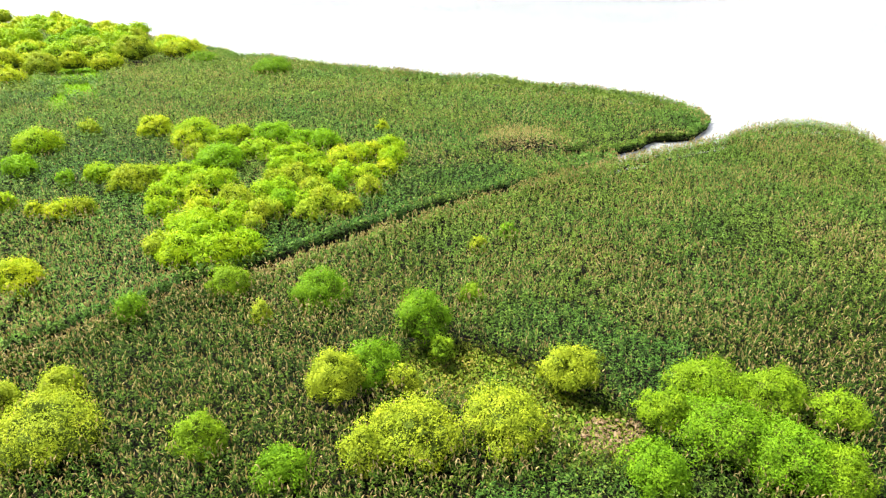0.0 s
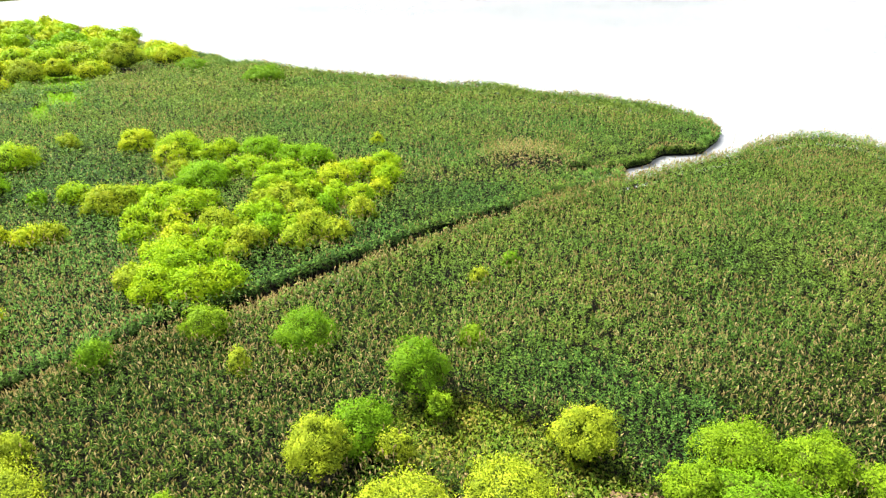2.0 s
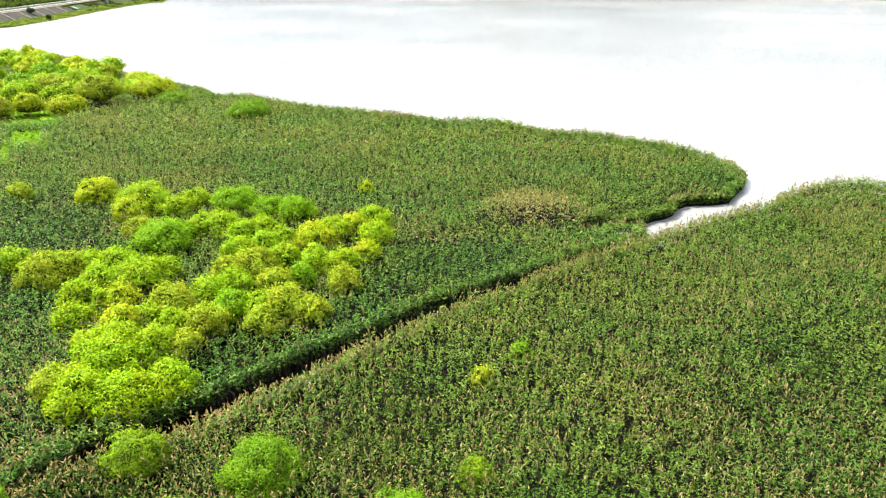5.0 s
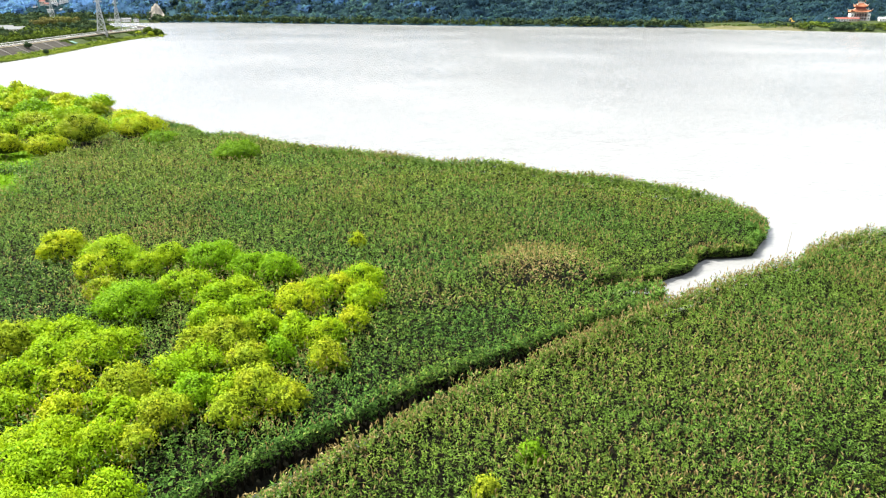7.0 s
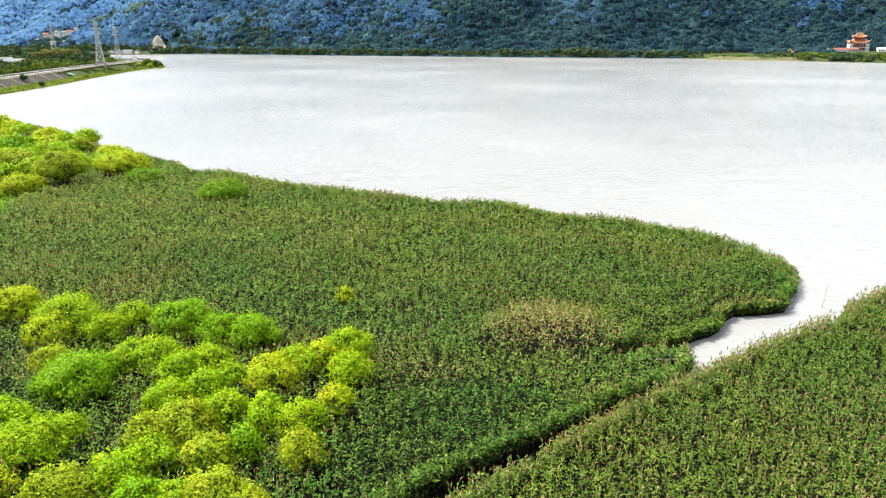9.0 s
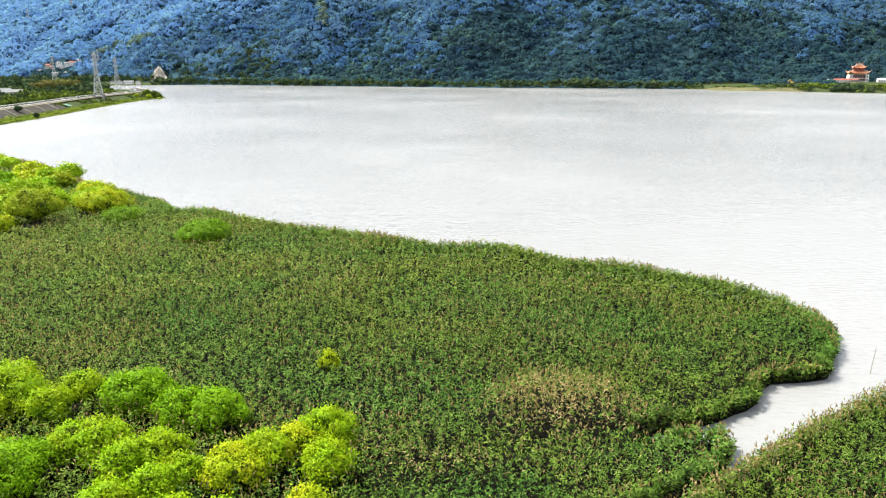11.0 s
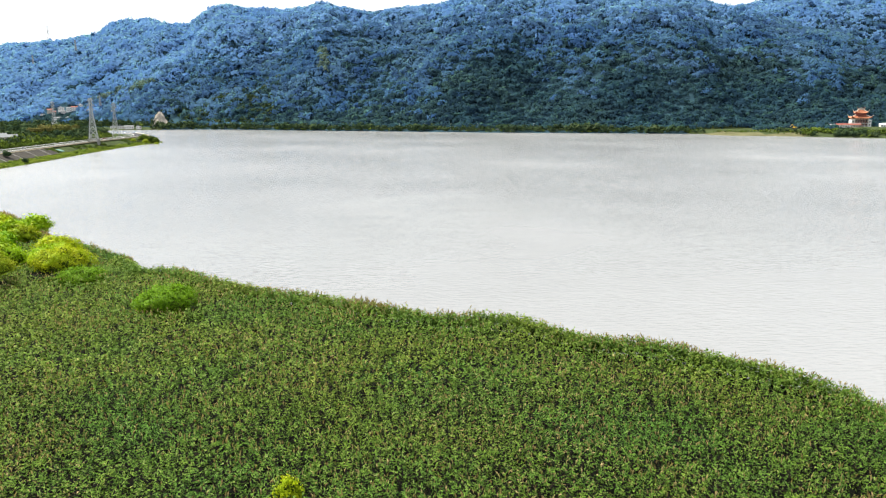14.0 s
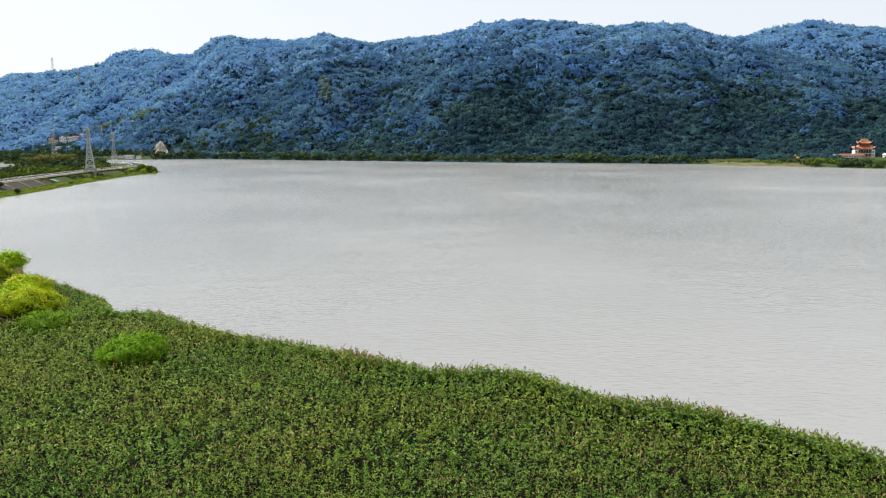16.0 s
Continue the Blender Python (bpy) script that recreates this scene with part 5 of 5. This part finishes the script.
# ---- houses, temple and clutter on the banks ----
def house(x, y, z, w, d, storeys, turn, wall, roof, label, pitched=True):
    ob = thing("house", label, "house", "houses on the banks", at=pose(x, y, z, 0, 0, turn))
    h = storeys * 3.1
    bm = bmesh.new()
    box(bm, -w / 2, -d / 2, -6, w / 2, d / 2, h)
    part("wall", bm, wall, ob)
    bm = bmesh.new()
    if pitched:
        o = 0.6
        p = [bm.verts.new(c) for c in ((-w / 2 - o, -d / 2 - o, h), (w / 2 + o, -d / 2 - o, h), (w / 2 + o, d / 2 + o, h), (-w / 2 - o, d / 2 + o, h), (-w / 2 - o, 0, h + d * 0.28), (w / 2 + o, 0, h + d * 0.28))]
        for f in ((0, 1, 5, 4), (2, 3, 4, 5), (0, 4, 3), (1, 2, 5), (3, 2, 1, 0)):
            bm.faces.new([p[i] for i in f])
    else:
        box(bm, -w / 2 - 0.3, -d / 2 - 0.3, h, w / 2 + 0.3, d / 2 + 0.3, h + 0.5)
        box(bm, -w * 0.2, -d * 0.2, h + 0.5, w * 0.1, d * 0.2, h + 2.6)
    part("roof", bm, roof, ob)
    cols = max(2, int(w / 3))
    for s in range(storeys):
        for c in range(cols):
            wx = -w / 2 + (c + 0.5) * w / cols
            bm = bmesh.new()
            box(bm, wx - 0.7, -d / 2 - 0.06, s * 3.1 + 0.9, wx + 0.7, -d / 2 + 0.05, s * 3.1 + 2.3)
            win = part("window", bm, M_DARK, ob)
            bm = bmesh.new()
            box(bm, wx - 0.85, -d / 2 - 0.14, s * 3.1 + 0.75, wx + 0.85, -d / 2 - 0.02, s * 3.1 + 0.9)
            part("sill", bm, M_CONCRETE, win)
    bm = bmesh.new()
    box(bm, w / 2 - 1.6, -d / 2 - 0.07, 0, w / 2 - 0.5, -d / 2 + 0.05, 2.1)
    part("door", bm, M_RED, ob)


for x, y, w, d, s, t, wall, roof, label, pitched in (
        (-857, 1592, 8.5, 7.0, 1, 25, M_WHITE, M_BLUEROOF, "small white house on the wooded slope", False),
        (-844, 1600, 10.0, 8.0, 2, 14, M_CREAM, M_RED, "cream two-storey house with a dull red roof on the slope", True),
        (-833, 1594, 8.0, 7.0, 1, 34, M_CREAM, M_RED, "small cream house with a dull red roof on the slope", True),
        (-821, 1602, 11.5, 8.0, 2, 20, M_WHITE, M_WHITE, "white two-storey flat-roofed house on the wooded slope", False),
        (-812, 1592, 9.0, 7.0, 1, 28, M_WHITE, M_BLUEROOF, "white house with a grey sheet roof on the wooded slope", True),
        (-803, 1600, 10.0, 8.0, 2, 24, M_WHITE, M_BLUEROOF, "white house with a pitched grey roof on the wooded slope", True),
        (-793, 1604, 12.0, 8.0, 2, 22, M_WHITE, M_RED, "long white house with a red-brown roof on the slope", True),
        (-783, 1612, 9.0, 8.0, 2, 18, M_WHITE, M_WHITE, "tall white flat-roofed house on the wooded slope", False),
        (-802, 1548, 13.0, 7.0, 1, 26, M_WHITE, M_BLUEROOF, "long low white shed below the hillside houses", True),
        (-778, 1548, 15.0, 7.0, 1, 20, M_WHITE, M_WHITE, "low white flat-roofed building below the hillside houses", False)):
    house(x, y, float(ground_z(x, y)) + (0.6 if y > 1560 else 4.0), w, d, s, t, wall, roof, label, pitched)
for x, y, w, s in ((-528, 1232, 10, 1), (-514, 1232, 14, 1), (-499, 1234, 8, 1), (-541, 1234, 9, 1)):
    house(x, y, 3.0, w, 6, s, 22, M_WHITE, M_BLUEROOF, "low white waterside building beyond the road", w > 12)
house(-390, 700, 5.2, 16, 9, 1, 25, M_CREAM, M_BLUEROOF, "low shed with a pale sheet roof among the bank trees", True)
house(-420, 735, 5.2, 14, 9, 1, 25, M_WHITE, M_BLUEROOF, "white shed with a sheet roof among the bank trees", True)
house(-700, 1130, 9.0, 18, 10, 2, 25, M_WHITE, M_WHITE, "white flat-roofed building behind the bank trees", False)


def swept_roof(bm, w, d, z, h, flare, seg=12):
    """A hipped roof with a concave slope, corners swept up, and some thickness."""
    rows, ridge = 6, 0.42
    grid = []
    for j in range(rows + 1):
        f = j / rows
        hw, hd = w / 2 * (1 - f * (1 - ridge)), d / 2 * (1 - f)
        zz = z + h * (f ** 1.5)
        ring = []
        for sx, sy, ex, ey in ((-1, -1, 1, -1), (1, -1, 1, 1), (1, 1, -1, 1), (-1, 1, -1, -1)):
            for i in range(seg):
                g = i / seg
                x, y = hw * (sx + (ex - sx) * g), hd * (sy + (ey - sy) * g)
                lift = flare * (1 - f) ** 2 * abs(2 * g - 1) ** 4
                ring.append(bm.verts.new((x, y, zz + lift)))
        grid.append(ring)
    m = 4 * seg
    for a, b in zip(grid, grid[1:]):
        for i in range(m):
            bm.faces.new((a[i], a[(i + 1) % m], b[(i + 1) % m], b[i]))
    bm.faces.new(grid[0])


def temple():
    ob = thing("temple", "two-storey riverside temple with tiered orange tiled roofs and pale walls", "temple", at=pose(549, 985, 7.6, 0, 0, -14) @ Matrix.Diagonal((0.84, 0.84, 1.16, 1)))
    bm = bmesh.new()
    box(bm, -15, -10, -6, 15, 10, 0.6, 0.15)
    part("podium", bm, M_CONCRETE, ob)
    bm = bmesh.new()
    box(bm, -10.5, -5.5, 0.6, 10.5, 7, 10.4)
    part("wall", bm, M_CREAM, ob)
    for s in (-1, 1):           # solid white end bays with a little pitched roof each
        bm = bmesh.new()
        box(bm, s * 11.6 - 2.2, -7.6, 0.6, s * 11.6 + 2.2, 6.5, 8.4)
        bay = part("side_bay", bm, M_WHITE, ob, "white rendered end bay")
        for z in (1.8, 5.2):
            bm = bmesh.new()
            box(bm, s * 11.6 - 0.8, -7.75, z, s * 11.6 + 0.8, -7.55, z + 1.9)
            part("window", bm, M_DARK, bay)
    for z0, paint, word in ((4.7, M_RED, "red balustrade of the upper gallery"), (0.6, M_WHITE, "white balustrade")):
        bm = bmesh.new()
        box(bm, -9.6, -8.8, z0 + 1.0, 9.6, -8.5, z0 + 1.2)
        rail = part("balustrade", bm, paint, ob, word)
        for i in range(17):
            bm = bmesh.new()
            strut(bm, (-9.4 + i * 1.175, -8.65, z0), (-9.4 + i * 1.175, -8.65, z0 + 1.0), 0.2, 0.14, 6)
            part("baluster", bm, paint, rail)
    bm = bmesh.new()
    box(bm, -10, -9.0, 4.2, 10, -5.5, 4.7, 0.08)
    part("gallery_floor", bm, M_WHITE, ob)
    for i in range(6):
        bm = bmesh.new()
        strut(bm, (-9.2 + i * 3.68, -8.2, 0.6), (-9.2 + i * 3.68, -8.2, 10.2), 0.42, 0.4, 8)
        part("column", bm, M_CREAM if i in (0, 5) else M_RED, ob)
    for i in range(5):
        for z in (0.8, 5.0):
            bm = bmesh.new()
            box(bm, -8.7 + i * 3.68, -5.75, z, -6.0 + i * 3.68, -5.45, z + 3.3)
            part("doorway" if z < 1 else "window", bm, M_DARK, ob)
    bm = bmesh.new()
    swept_roof(bm, 29, 20, 9.9, 4.4, 2.6)
    low = part("lower_roof", bm, M_ORANGE, ob)
    bm = bmesh.new()
    box(bm, -6.6, -4, 12.6, 6.6, 4, 16.0)
    part("upper_wall", bm, M_RED, ob, "red clerestory wall between the roofs")
    bm = bmesh.new()
    swept_roof(bm, 18, 12.5, 15.6, 3.9, 2.2)
    top = part("upper_roof", bm, M_ORANGE, ob)
    # ridges run from the corners of each roof up to the ridge beam
    for host, w, d, z, h, flare in ((low, 29, 20, 9.9, 4.4, 2.6), (top, 18, 12.5, 15.6, 3.9, 2.2)):
        for sx in (-1, 1):
            for sy in (-1, 1):
                bm = bmesh.new()
                strut(bm, (sx * w * 0.21, 0, z + h + 0.1), (sx * w * 0.355, sy * d * 0.25, z + h * 0.42), 0.34, 0.3, 6)
                strut(bm, (sx * w * 0.355, sy * d * 0.25, z + h * 0.42), (sx * w * 0.47, sy * d * 0.47, z + flare * 0.75), 0.3, 0.26, 6)
                strut(bm, (sx * w * 0.47, sy * d * 0.47, z + flare * 0.75), (sx * w * 0.535, sy * d * 0.54, z + flare + 1.5), 0.26, 0.08, 6)
                part("hip_ridge", bm, M_CREAM, host, "pale curled hip ridge")
        for i in range(-6, 7):
            bm = bmesh.new()
            strut(bm, (i * w * 0.07, -d * 0.5, z + 0.18), (i * w * 0.032, -d * 0.08, z + h * 0.86), 0.16, 0.16, 4)
            part("tile_rib", bm, M_ORANGE, host)
    bm = bmesh.new()
    box(bm, -4.4, -0.35, 19.3, 4.4, 0.35, 20.4, 0.1)
    part("ridge_beam", bm, M_CREAM, top)
    for s in (-1, 1):
        bm = bmesh.new()
        strut(bm, (s * 4.0, 0, 20.2), (s * 5.2, 0, 21.4), 0.42, 0.3, 6)
        strut(bm, (s * 5.2, 0, 21.4), (s * 4.9, 0, 23.0), 0.3, 0.1, 6)
        part("ridge_ornament", bm, M_ORANGE, top, "upswept ridge ornament")
    for i in range(7):
        bm = bmesh.new()
        strut(bm, (-3 + i, 0, 20.3), (-3 + i, 0, 21.3 + (1.6 if i == 3 else 0.5 * (i % 2))), 0.34, 0.1, 5)
        part("ridge_figure", bm, M_CREAM if i % 2 else M_RED, top)
    bm = bmesh.new()
    for i in range(10):
        box(bm, -3.2, -12.6 + i * 0.3, -4.2 + i * 0.48, 3.2, -10.0, -3.72 + i * 0.48)
    part("stair", bm, M_WHITE, ob, "white front stair")


temple()
for x, y, w, d, roof, wall, label in ((518, 966, 18, 7, M_RED, M_WHITE, "low white shed with a dull red roof beside the temple"), (500, 962, 9, 6, M_BLUEROOF, M_CREAM, "low shed with a pale sheet roof beside the temple"),
                                      (531, 962, 9, 6, M_RED, M_CREAM, "low red-roofed shed beside the temple"), (578, 975, 15, 7, M_WHITE, M_WHITE, "low white-roofed annex of the temple")):
    house(x, y, float(ground_z(x, y)), w, d, 1, -14, wall, roof, label, True)


def excavator():
    ob = thing("excavator", "yellow tracked excavator parked on the bank", "excavator", at=pose(445, 947, float(ground_z(445, 947)) + 1.6, 0, 0, 200))
    for s in (-1, 1):
        bm = bmesh.new()
        box(bm, -2.2, s * 1.3 - 0.35, 0, 2.2, s * 1.3 + 0.35, 1.0, 0.3)
        part("track", bm, M_DARK, ob)
    bm = bmesh.new()
    box(bm, -2.4, -1.4, 1.1, 1.4, 1.4, 2.3, 0.2)
    part("body", bm, M_YELLOWPAINT, ob)
    bm = bmesh.new()
    box(bm, -0.4, -1.3, 2.3, 1.3, 0.1, 3.6, 0.15)
    part("cab", bm, M_YELLOWPAINT, ob)
    bm = bmesh.new()
    strut(bm, (1.2, 0.4, 2.0), (4.2, 0.4, 5.8), 0.45, 0.4, 4)
    part("boom", bm, M_YELLOWPAINT, ob)
    bm = bmesh.new()
    strut(bm, (4.1, 0.4, 5.8), (7.0, 0.4, 3.0), 0.38, 0.3, 4)
    part("stick", bm, M_YELLOWPAINT, ob)
    bm = bmesh.new()
    box(bm, 6.4, -0.3, 1.8, 7.5, 1.1, 3.0, 0.2)
    part("bucket", bm, M_DARK, ob)


excavator()

# thin pole standing in the mouth of the creek
pole = thing("water_pole", "thin weathered pole standing in the shallow water", "pole", at=pose(46.3, 113.8, 0, 2, 3, 0))
bm = bmesh.new()
strut(bm, (0, 0, -1.5), (0.05, 0.1, 2.9), 0.035, 0.025, 8)
part("shaft", bm, M_POLE, pole)
